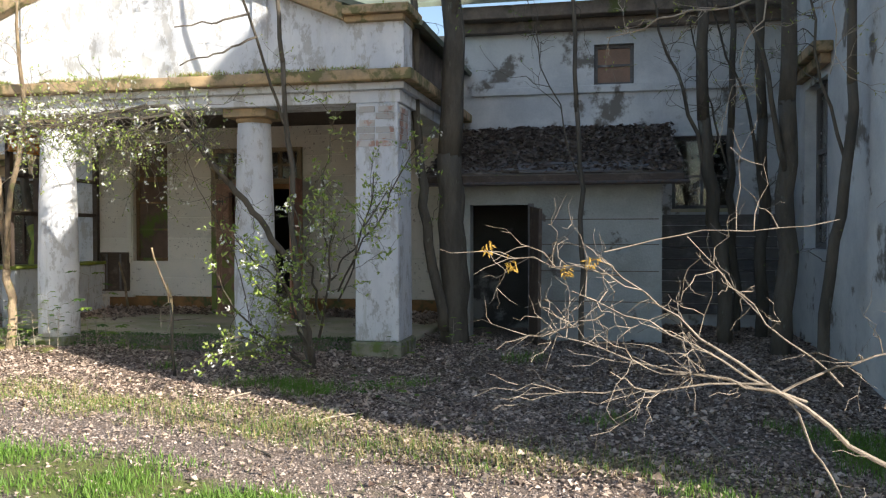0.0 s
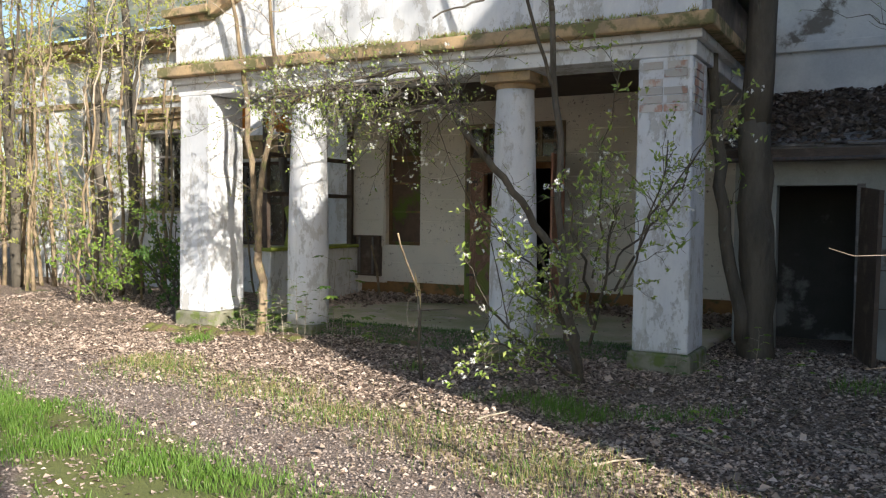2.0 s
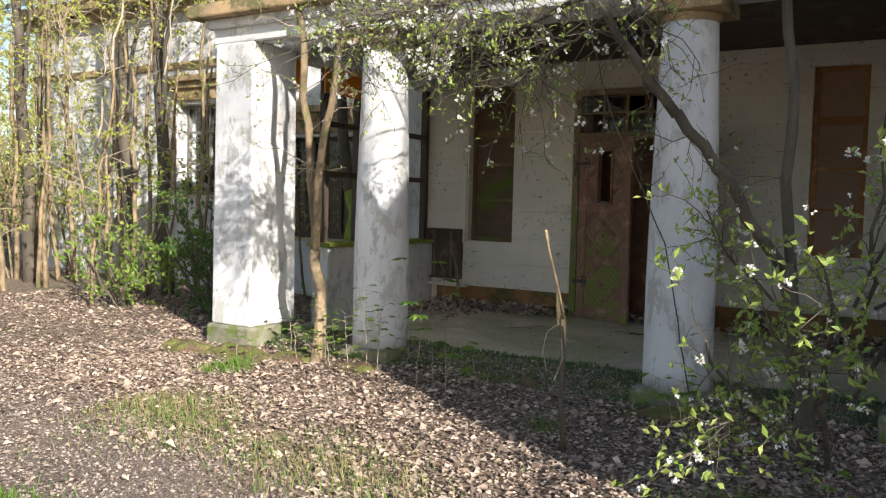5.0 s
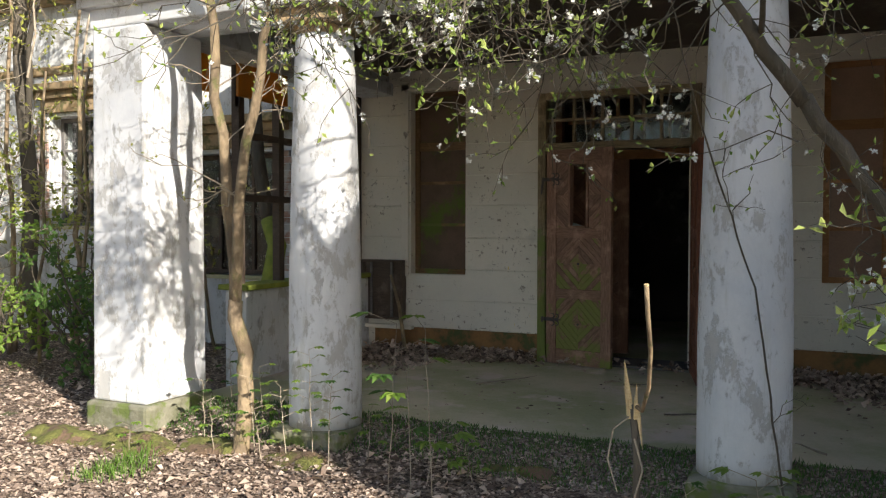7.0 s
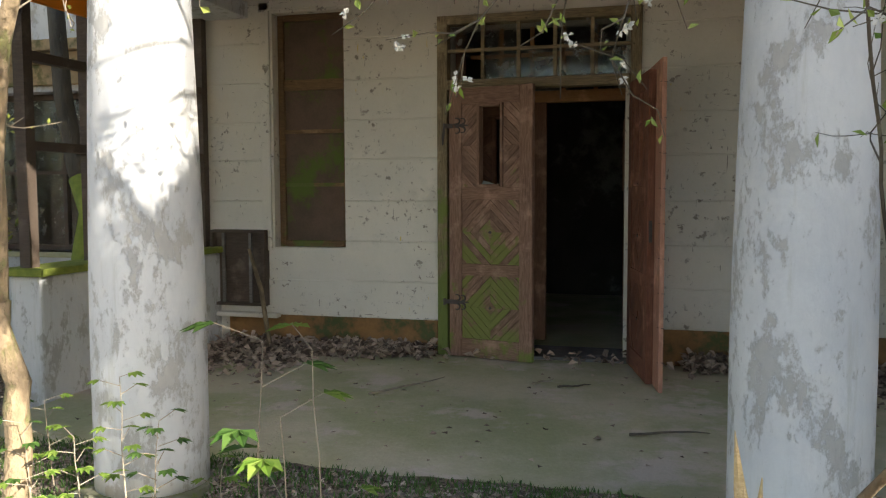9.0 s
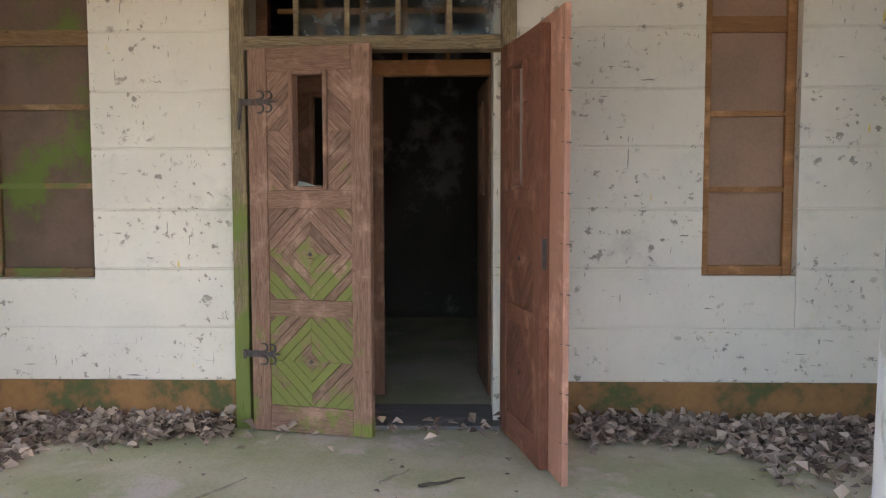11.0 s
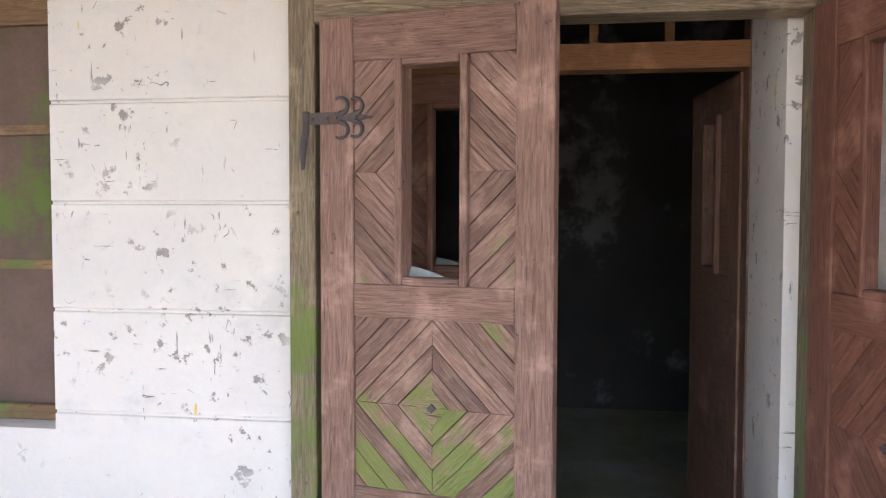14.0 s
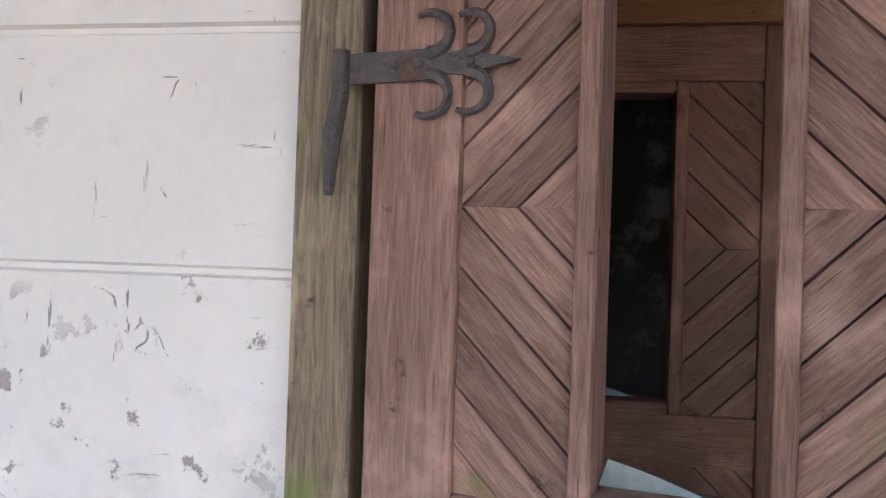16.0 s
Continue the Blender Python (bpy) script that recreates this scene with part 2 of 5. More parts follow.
PLANK_GREY = wood("grey_plank", (0.12, 0.11, 0.11), (0.2, 0.19, 0.18))
IRON = surface("black_iron", (0.085, 0.08, 0.08), (0.13, 0.105, 0.095), 20, (0.16, 0.09, 0.06), (0.58, 0.66), 30, fine=120, bump=0.7, rough=0.7, metal=0.35)
SHEET = surface("roof_sheet", (0.2, 0.24, 0.18), (0.14, 0.15, 0.11), 3.0, (0.12, 0.09, 0.06), (0.55, 0.65), 2.0, 50, 0.3, 0.6)
ROOF_TILE = surface("litter_roof", (0.12, 0.1, 0.08), (0.2, 0.16, 0.13), 5.0, (0.1, 0.12, 0.04), (0.58, 0.66), 3.0, 30, 0.9)
# Near-black base paints in the shade of unlit rooms; pale patches are peeling plaster.
DARK_ROOM = surface("shade_dark_plaster", (0.07, 0.065, 0.06), (0.05, 0.05, 0.045), 2.0, (0.22, 0.22, 0.21), (0.54, 0.64), 1.5, 40, 0.4)
BARK = surface("grey_brown_bark", (0.13, 0.11, 0.085), (0.075, 0.065, 0.05), 5.0, (0.2, 0.2, 0.16), (0.6, 0.7), 9.0, 30, 0.9, stretch=(1, 1, 0.3), dist=0.02)
BARK_PALE = surface("pale_brown_bark", (0.33, 0.25, 0.155), (0.17, 0.125, 0.08), 9.0, (0.16, 0.16, 0.06), (0.53, 0.66), 7.0, 50, 0.9, stretch=(1, 1, 0.6), dist=0.015)
TWIG = surface("bare_twig", (0.42, 0.36, 0.28), (0.28, 0.23, 0.17), 8.0, fine=60, bump=0.3)
BRANCH_GREY = surface("grey_brown_branch", (0.3, 0.25, 0.2), (0.17, 0.14, 0.11), 8.0, fine=60, bump=0.4)
CUSHION = surface("moss_cushion", (0.22, 0.22, 0.06), (0.13, 0.14, 0.035), 9.0, (0.2, 0.13, 0.085), (0.46, 0.58), 7.0, 70, 1.0, dist=0.02)
MOSS_BARK = surface("moss_covered_bark", (0.3, 0.34, 0.06), (0.2, 0.25, 0.04), 9.0, fine=80, bump=0.9)
LEAF_GREEN = leafy("spring_leaf", (0.13, 0.24, 0.03), (0.28, 0.38, 0.08))
LEAF_SPRING = leafy("pale_spring_leaf", (0.2, 0.32, 0.05), (0.42, 0.48, 0.14), 0.5, 0.4)
LEAF_YELLOW = leafy("yellow_spring_leaf", (0.26, 0.31, 0.05), (0.45, 0.46, 0.12))
LEAF_DEEP = leafy("deep_green_leaf", (0.05, 0.12, 0.02), (0.12, 0.22, 0.05))
PETAL = leafy("white_blossom", (0.75, 0.75, 0.72), (0.85, 0.85, 0.83))
CATKIN = leafy("yellow_catkin", (0.4, 0.24, 0.04), (0.5, 0.33, 0.06))
GRASS = leafy("grass_blade", (0.1, 0.22, 0.025), (0.2, 0.32, 0.06), 0.55)
LITTER = leafy("dead_leaf", (0.08, 0.048, 0.036), (0.67, 0.535, 0.435), 0.8, 0.08)
ROOF_LITTER = leafy("rotten_leaf", (0.06, 0.05, 0.045), (0.27, 0.22, 0.19), 0.85, 0.05)
DRY_GRASS = leafy("dry_grass", (0.3, 0.26, 0.1), (0.5, 0.42, 0.22), 0.7, 0.3)
PEBBLE = leafy("pebble", (0.12, 0.095, 0.085), (0.46, 0.38, 0.33), 0.8, 0.0)


def glass_material():
    m, n, l, b = material("dusty_glass", 0.08)
    b.inputs["Base Color"].default_value = (0.85, 0.9, 0.88, 1)
    b.inputs["Transmission Weight"].default_value = 1.0
    v = coords(n, l, "world", (1, 1, 1))
    l.new(ramp(n, l, noise_tex(n, l, v, 9.0), 0.3, 1.2), b.inputs["Roughness"])
    return m


GLASS = glass_material()
SHARD = surface("dusty_shard", (0.26, 0.31, 0.29), (0.17, 0.21, 0.2), 12, fine=90, bump=0.1, rough=0.2)
# Opaque pale fill for the window of the open leaf.
PALE_PANE = surface("pale_pane", (0.4, 0.37, 0.33), (0.28, 0.25, 0.22), 6, fine=90, bump=0.05, rough=0.15)


def strip_line(x):
    """The middle of the grass strip between the wheel tracks."""
    return 4.15 - 0.31 * (x + 1.0) - 0.012 * (x + 1.0) ** 2


def ground_material():
    m, n, l, b = material("forest_ground", 0.9)
    w = coords(n, l, "world", (1, 1, 1))
    sep = n.new("ShaderNodeSeparateXYZ")
    l.new(w, sep.inputs[0])
    x1 = math_node(n, l, "ADD", sep.outputs[0], 1.0)
    line = math_node(n, l, "SUBTRACT", math_node(n, l, "SUBTRACT", 4.15, math_node(n, l, "MULTIPLY", x1, 0.31)),
                     math_node(n, l, "MULTIPLY", math_node(n, l, "MULTIPLY", x1, x1), 0.012))
    off = math_node(n, l, "SUBTRACT", sep.outputs[1], line)
    wob = math_node(n, l, "MULTIPLY", math_node(n, l, "SUBTRACT", noise_tex(n, l, w, 1.3, 5), 0.5), 1.3)
    off = math_node(n, l, "ADD", off, wob)
    g1, g2 = noise_tex(n, l, w, 38, 6, 0.7), noise_tex(n, l, w, 2.0, 6)
    soil = mix(n, l, ramp(n, l, g1, 0.35, 0.65), (0.06, 0.04, 0.03), (0.42, 0.32, 0.25))
    soil = mix(n, l, ramp(n, l, g2, 0.56, 0.72), soil, (0.1, 0.13, 0.035))
    gravel = mix(n, l, ramp(n, l, noise_tex(n, l, w, 70, 4, 0.8), 0.42, 0.62), (0.1, 0.075, 0.062), (0.43, 0.34, 0.285))
    grass = mix(n, l, g1, (0.1, 0.12, 0.03), (0.24, 0.26, 0.08))
    track = ramp(n, l, math_node(n, l, "SUBTRACT", math_node(n, l, "ABSOLUTE", off, 0), 0.0), 2.1, 1.35)
    mid = ramp(n, l, math_node(n, l, "ABSOLUTE", off, 0), 0.6, 0.35)
    col = mix(n, l, track, soil, mix(n, l, ramp(n, l, g2, 0.4, 0.6), gravel, mix(n, l, 0.5, gravel, soil)))
    col = mix(n, l, mid, col, grass)
    l.new(col, b.inputs["Base Color"])
    bumped(n, l, b, noise_tex(n, l, w, 45, 6, 0.75), 0.8, 0.03)
    return m


GROUND = ground_material()


# ---- mesh helpers ----
class Geo:
    """Vertices and faces of one mesh."""

    def __init__(self):
        self.v, self.f = [], []

    def box(self, x0, x1, y0, y1, z0, z1):
        o = len(self.v)
        self.v += [(x, y, z) for z in (z0, z1) for y in (y0, y1) for x in (x0, x1)]
        self.f += [tuple(o + i for i in q) for q in ((0, 2, 3, 1), (4, 5, 7, 6), (0, 1, 5, 4), (1, 3, 7, 5), (3, 2, 6, 7), (2, 0, 4, 6))]
        return self

    def prism(self, poly, y0, y1):
        """A polygon of (x, z), pulled from y0 to y1."""
        o, k = len(self.v), len(poly)
        self.v += [(x, y0, z) for x, z in poly] + [(x, y1, z) for x, z in poly]
        self.f += [tuple(range(o, o + k)), tuple(range(o + 2 * k - 1, o + k - 1, -1))]
        self.f += [(o + i, o + k + i, o + k + (i + 1) % k, o + (i + 1) % k) for i in range(k)]
        return self

    def tube(self, pts, radii, sides=7):
        o = len(self.v)
        pts = [Vector(p) for p in pts]
        for i, p in enumerate(pts):
            d = (pts[min(i + 1, len(pts) - 1)] - pts[max(i - 1, 0)]).normalized()
            a = d.orthogonal().normalized() if i == 0 else (a - d * a.dot(d)).normalized()
            c = d.cross(a)
            self.v += [tuple(p + (a * math.cos(2 * math.pi * k / sides) + c * math.sin(2 * math.pi * k / sides)) * radii[i]) for k in range(sides)]
        for i in range(len(pts) - 1):
            for k in range(sides):
                a0, b0 = o + i * sides + k, o + i * sides + (k + 1) % sides
                self.f.append((a0, b0, b0 + sides, a0 + sides))
        e = o + (len(pts) - 1) * sides
        self.f += [tuple(range(o + sides - 1, o - 1, -1)), tuple(range(e, e + sides))]
        return self

    def turned(self, x, y, profile, sides=40):
        """A turned upright shape of (radius, z)."""
        return self.tube([(x, y, z) for r, z in profile], [r for r, z in profile], sides)

    def leaf(self, p, along, side, length, width):
        """A small pointed blade, folded along its middle."""
        o = len(self.v)
        p, along, side = Vector(p), Vector(along), Vector(side)
        lift = along.cross(side) * 0.25 * width
        self.v += [tuple(p), tuple(p + along * length * 0.45 + side * width * 0.5 + lift), tuple(p + along * length),
                   tuple(p + along * length * 0.45 - side * width * 0.5 + lift)]
        self.f += [(o, o + 1, o + 2), (o, o + 2, o + 3)]

    def mesh(self, name, mat, smooth=False):
        me = bpy.data.meshes.new(name)
        me.from_pydata(self.v, [], self.f)
        me.materials.append(mat)
        if smooth:
            me.polygons.foreach_set("use_smooth", [True] * len(me.polygons))
        me.update()
        return me


def part(name, geo, mat, parent=None, label="", bevel=0.0, smooth=False, at=None):
    ob = new(name, geo.mesh(name, mat, smooth))
    if parent:
        ob.parent = parent
    if label:
        tagged(ob, label)
    if at is not None:
        ob.matrix_basis = at
    if bevel:
        md = ob.modifiers.new("edge", "BEVEL")
        md.width, md.segments, md.limit_method = bevel, 2, "ANGLE"
    return ob


def thing(name, label, category, at=(0, 0, 0), group="", kind=""):
    ob = new(name)
    ob.location = at
    return tagged(ob, label, category, group, kind)


def structure(name, geo, mat, label, category, bevel=0.0, smooth=False):
    return tagged(part(name, geo, mat, None, "", bevel, smooth), label, category, kind="structure")


def pierced(us, vs, holes, lo, hi, flip=False):
    """A wall between lo and hi in thickness, over (u, z), with holes (u0, u1, z0, z1); u is x, or y when flipped."""
    us = sorted(set(list(us) + [h for q in holes for h in q[:2]]))
    vs = sorted(set(list(vs) + [h for q in holes for h in q[2:]]))
    g = Geo()
    solid = {}
    for i in range(len(us) - 1):
        for k in range(len(vs) - 1):
            cu, cv = (us[i] + us[i + 1]) / 2, (vs[k] + vs[k + 1]) / 2
            solid[i, k] = not any(q[0] < cu < q[1] and q[2] < cv < q[3] for q in holes)

    def put(u, w, z):
        g.v.append((w, u, z) if flip else (u, w, z))
        return len(g.v) - 1

    for (i, k), s in solid.items():
        if not s:
            continue
        a, b, c, d = us[i], us[i + 1], vs[k], vs[k + 1]
        for w in (lo, hi):
            g.f.append(tuple(put(u, w, z) for u, z in ((a, c), (b, c), (b, d), (a, d))))
        for di, dk, e in ((-1, 0, ((a, c), (a, d))), (1, 0, ((b, c), (b, d))), (0, -1, ((a, c), (b, c))), (0, 1, ((a, d), (b, d)))):
            if not solid.get((i + di, k + dk), False):
                (u0, z0), (u1, z1) = e
                g.f.append((put(u0, lo, z0), put(u1, lo, z1), put(u1, hi, z1), put(u0, hi, z0)))
    return g


rng = random.Random(7)


def ground_height(x, y):
    s = min(1, max(0, (y - 8.3) / 1.2))
    h = 0.1 * s * s * (3 - 2 * s)
    return h + 0.05 * noise.noise(Vector((x * 0.6, y * 0.6, 0))) + 0.02 * noise.noise(Vector((x * 2.5, y * 2.5, 3)))


# ---- ground ----
def build_ground():
    xs = np.concatenate([[-300, -120, -60, -35], np.linspace(-24, 8, 150), [14, 30, 80, 300]])
    ys = np.concatenate([[-300, -100, -40, -15], np.linspace(-4, 16, 110), [25, 60, 150, 300]])
    g = Geo()
    for y in ys:
        for x in xs:
            near = -9 < x < 3 and 13.1 < y < 20
            g.v.append((float(x), float(y), -0.06 if near else ground_height(x, y)))
    k = len(xs)
    g.f = [(j * k + i, j * k + i + 1, (j + 1) * k + i + 1, (j + 1) * k + i) for j in range(len(ys) - 1) for i in range(k - 1)]
    structure("ground", g, GROUND, "woodland ground of soil, gravel wheel tracks and grass", "ground", smooth=True)


build_ground()

# ---- main building ----
W = 13.0
DOOR = (-6.07, -4.46, 0.0, 2.91)
WIN_L, WIN_R = (-7.55, -6.89, 1.03, 3.03), (-3.41, -2.88, 1.05, 3.03)
UP_WIN, LOW_WIN = (0.22, 0.81, 3.73, 4.35), (1.37, 2.24, 1.86, 2.94)
SIDE_WIN, FAR_WIN = (-10.9, -9.35, 0.95, 2.45), (-13.2, -12.1, 1.55, 3.05)
wall_right = structure("wall_front_right", pierced((-1.9, 2.96), (-0.2, 4.6), [UP_WIN, LOW_WIN], W, W + 0.4), PLASTER_BLUE, "grey-blue weathered plaster facade, stained and flaking", "wall")
wall_mid = structure("wall_porch", pierced((-8.2, -1.9), (-0.2, 4.6), [DOOR, WIN_L, WIN_R], W, W + 0.66), PLASTER_CREAM, "cream plaster porch wall scored into long blocks", "wall")
wall_left = structure("wall_front_left", pierced((-17.2, -8.2), (-0.2, 4.6), [SIDE_WIN, FAR_WIN], W, W + 0.4), PLASTER_WHITE, "sunlit white plaster facade with flaking mouldings", "wall")
structure("wall_left_end", Geo().box(-17.2, -16.8, W + 0.4, 21, -0.2, 4.6), PLASTER_WHITE, "white plaster end wall", "wall")
structure("wall_back", Geo().box(-16.8, 7.0, 20.6, 21, -0.2, 4.6), PLASTER_BLUE, "plaster back wall", "wall")
g = pierced((4.2, 13.4), (-0.2, 5.25), [(10.55, 11.75, 1.3, 3.35)], 2.96, 3.36, True)
wall_wing = structure("wall_wing", g, PLASTER_BLUE, "grey plaster side wall of the projecting wing", "wall")
# Gable end and roof lie out of view, shaped to cast the shadow edge.
structure("wall_wing_end", Geo().prism([(3.36, -0.2), (9.0, -0.2), (9.0, 5.3), (6.0, 8.1), (3.1, 5.3), (3.36, 5.3)], 4.2, 4.6), PLASTER_BLUE, "unseen grey plaster gable end of the wing, placed to cast the shadow edge", "wall")
structure("wall_wing_far", Geo().box(9.0, 9.4, 4.7, 21, -0.2, 5.45), PLASTER_BLUE, "plain outer wall of the wing", "wall")
structure("roof_wing", Geo().prism([(2.62, 5.1), (6.0, 8.38), (9.6, 5.1), (9.6, 5.28), (6.0, 8.56), (2.62, 5.28)], 4.12, 21), SHEET, "unseen pitched sheet roof of the wing, sloped to cast the shadow edge", "roof")
g = Geo()
for x0, x1 in ((-17.6, 2.9),):
    g.v += [(x0, 12.5, 4.93), (x1, 12.5, 4.93), (x1, 17, 7.4), (x0, 17, 7.4), (x0, 12.5, 5.0), (x1, 12.5, 5.0), (x1, 17, 7.5), (x0, 17, 7.5)]
    o = len(g.v) - 8
    g.f += [tuple(o + i for i in q) for q in ((0, 1, 2, 3), (4, 7, 6, 5), (0, 4, 5, 1), (1, 5, 6, 2), (2, 6, 7, 3), (3, 7, 4, 0))]
g.box(-17.6, 2.9, 17.01, 21.2, 7.35, 7.5)
structure("roof_main", g, SHEET, "dull green sheet roof over the main building", "roof")
for x0, x1 in ((-17.35, -8.55), (-1.8, 2.95)):
    g = Geo().prism([(x0, 4.56), (x1, 4.56), (x1, 4.72), (x0, 4.72)], 12.82, W).prism([(x0, 4.72), (x1, 4.72), (x1, 4.92), (x0, 4.92)], 12.6, W)
    structure("trim_eaves", g, CORNICE if x0 < -5 else ROOF_TILE, "stepped ochre eaves cornice", "cornice", 0.02)
    structure("trim_string", Geo().box(x0 + 0.15, x1, 12.95, W, 3.62, 3.74), CORNICE if x0 < -5 else PLASTER_BLUE, "moulded string course", "moulding", 0.015)
structure("trim_plinth", Geo().box(-8.0, -6.08, 12.985, W, 0.0, 0.44).box(-4.45, -1.9, 12.985, W, 0.0, 0.44), PLINTH_PAINT, "worn ochre painted plinth band with moss", "plinth", 0.004)
# interior: near-black walls and ceiling, the room's shade put into their colour
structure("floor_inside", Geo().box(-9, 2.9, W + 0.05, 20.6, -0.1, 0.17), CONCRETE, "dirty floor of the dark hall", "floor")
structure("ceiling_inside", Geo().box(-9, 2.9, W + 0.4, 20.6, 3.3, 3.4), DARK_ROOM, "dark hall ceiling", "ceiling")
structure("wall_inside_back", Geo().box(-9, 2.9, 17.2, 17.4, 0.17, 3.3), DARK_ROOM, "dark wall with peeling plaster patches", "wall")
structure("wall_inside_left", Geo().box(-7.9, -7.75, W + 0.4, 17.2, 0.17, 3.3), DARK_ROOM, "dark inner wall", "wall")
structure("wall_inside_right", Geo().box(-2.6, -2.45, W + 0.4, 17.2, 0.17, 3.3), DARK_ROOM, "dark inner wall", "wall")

# ---- porch ----
structure("floor_porch", Geo().box(-8.1, -1.95, 9.95, W, -0.1, 0.165), CONCRETE, "mossy concrete porch slab", "floor", 0.03)
structure("step_porch", Geo().box(-8.0, -2.0, 9.66, 9.95, -0.1, 0.1), MOSSY_STONE, "low mossy stone step at the porch edge", "step", 0.03)
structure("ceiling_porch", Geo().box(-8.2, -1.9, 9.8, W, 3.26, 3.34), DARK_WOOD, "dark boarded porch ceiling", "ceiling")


def square_pillar(x0, x1, brick_top):
    p = thing("pillar", "square white plaster pillar with flaking paint on a mossy plinth" if not brick_top else "square grey-white plaster pillar with bare brick near its top", "pillar", ((x0 + x1) / 2, 9.6, 0.0), "porch pillars")
    cx = (x0 + x1) / 2
    h = (x1 - x0) / 2
    g = Geo()
    n = 9
    for i in range(n + 1):
        z = 0.27 + (3.0 - 0.27) * i / n
        w = 0.012 * (1 - i / n)
        g.v += [(s * (h + w), t * (0.305 + w), z) for s, t in ((-1, -1), (1, -1), (1, 1), (-1, 1))]
    for i in range(n):
        g.f += [(4 * i + k, 4 * i + (k + 1) % 4, 4 * i + 4 + (k + 1) % 4, 4 * i + 4 + k) for k in range(4)]
    g.f += [(3, 2, 1, 0), tuple(4 * n + k for k in range(4))]
    part("shaft", g, PLASTER_WHITE, p, bevel=0.02)
    part("plinth", Geo().box(-h - 0.05, h + 0.05, -0.36, 0.36, -0.1, 0.27), MOSSY_STONE, p, "mossy plinth block", bevel=0.03)
    if brick_top:
        for r in range(6):
            for c in range(2):
                if (r + c) % 5 == 4:
                    continue
                w = 0.225
                part("brick", Geo().box(-h + 0.02 + c * w + (0.03 if r % 2 else 0), -h + 0.005 + (c + 1) * w, -0.318, -0.29, 2.5 + r * 0.078, 2.5 + r * 0.078 + 0.066), BRICK, p)
            part("brick", Geo().box(h - 0.02, h + 0.014, -0.28 + 0.06 * (r % 2), 0.1, 2.5 + r * 0.078, 2.5 + r * 0.078 + 0.066), BRICK, p)
    return p


square_pillar(-8.28, -7.78, False)
square_pillar(-2.36, -1.86, True)


def round_column(cx):
    p = thing("column", "round tapering white plaster column, scaled and grey-blotched", "column", (cx, 9.66, 0.0), "porch columns")
    prof = [(0.25 - 0.055 * max(0, (z - 0.9) / 2.0) ** 1.4, z) for z in np.linspace(0.2, 2.86, 26)]
    part("shaft", Geo().turned(0, 0, [(float(r), float(z)) for r, z in prof], 48), PLASTER_WHITE, p, smooth=True)
    part("base", Geo().box(-0.275, 0.275, -0.28, 0.28, -0.1, 0.2), MOSSY_STONE, p, "mossy square base", bevel=0.03)
    part("capital", Geo().turned(0, 0, [(0.2, 2.84), (0.22, 2.87), (0.22, 2.9)], 40).box(-0.28, 0.28, -0.28, 0.28, 2.9, 3.0), CORNICE, p, "square capital block", bevel=0.01)


round_column(-6.5)
round_column(-3.77)

ent = thing("entablature", "white beam with a mossy ochre cornice over the columns", "entablature", (-5.07, 9.5, 3.0), kind="structure")
for b in ((-3.24, 3.24, -0.2, 0.36), (-3.24, -2.7, 0.36, 3.5), (2.7, 3.24, 0.36, 3.5)):
    part("beam", Geo().box(*b, 0.0, 0.14), PLASTER_WHITE, ent, bevel=0.01)
for b, c in (((-3.3, 3.3, -0.27, 0.4), (-3.42, 3.42, -0.4, 0.4)), ((-3.3, -2.75, 0.4, 3.5), (-3.42, -2.75, 0.4, 3.5)), ((2.75, 3.3, 0.4, 3.5), (2.75, 3.42, 0.4, 3.5))):
    part("fascia", Geo().box(*b, 0.14, 0.22), PLASTER_WHITE, ent, bevel=0.01)
    part("cornice", Geo().box(*c, 0.22, 0.35), CORNICE, ent, "moss-grown ochre cornice", bevel=0.02)
ped = thing("pediment", "sunlit white plaster pediment with ochre raking cornice", "pediment", (-5.07, 9.5, 3.35), kind="structure")
part("field", Geo().prism([(-3.28, 0), (3.28, 0), (3.28, 0.58), (2.65, 0.58), (0, 1.66), (-2.65, 0.58), (-3.28, 0.58)], -0.2, 0.2), PLASTER_WHITE, ped)
for s in (-1, 1):
    g = Geo().prism([(s * 2.6, 0.56), (s * 3.3, 0.56), (s * 3.3, 0.63), (s * 2.6, 0.63)][::s], -0.28, 0.25)
    g.prism([(s * 2.6, 0.63), (s * 3.38, 0.63), (s * 3.38, 0.73), (s * 2.6, 0.73)][::s], -0.36, 0.3)
    g.prism([(s * 2.6, 0.58), (0, 1.64), (0, 1.82), (s * 2.6, 0.76)][::-s], -0.34, 0.28)
    part("raking_cornice", g, CORNICE, ped, bevel=0.012)
for x in (-1.55, 1.55):
    part("pilaster_strip", Geo().box(x - 0.09, x + 0.09, -0.225, -0.2, 0.0, 1.0), PLASTER_WHITE, ped)
g = Geo()
g.v = [(-8.5, 9.7, 4.0), (-5.07, 9.7, 5.15), (-1.65, 9.7, 4.0), (-8.5, W + 0.4, 4.0), (-5.07, W + 3.4, 5.15), (-1.65, W + 0.4, 4.0)]
g.f = [(0, 1, 4, 3), (1, 2, 5, 4)]
ob = structure("roof_porch", g, SHEET, "low sheet roof of the porch", "roof")
md = ob.modifiers.new("thick", "SOLIDIFY")
md.thickness = 0.06
for s in (-1, 1):
    structure("wall_porch_attic", Geo().box(-5.07 + s * 3.1 - 0.12, -5.07 + s * 3.1 + 0.12, 9.72, W, 3.36, 3.95), PLASTER_WHITE if s < 0 else ROOF_TILE, "attic wall over the porch side", "wall")

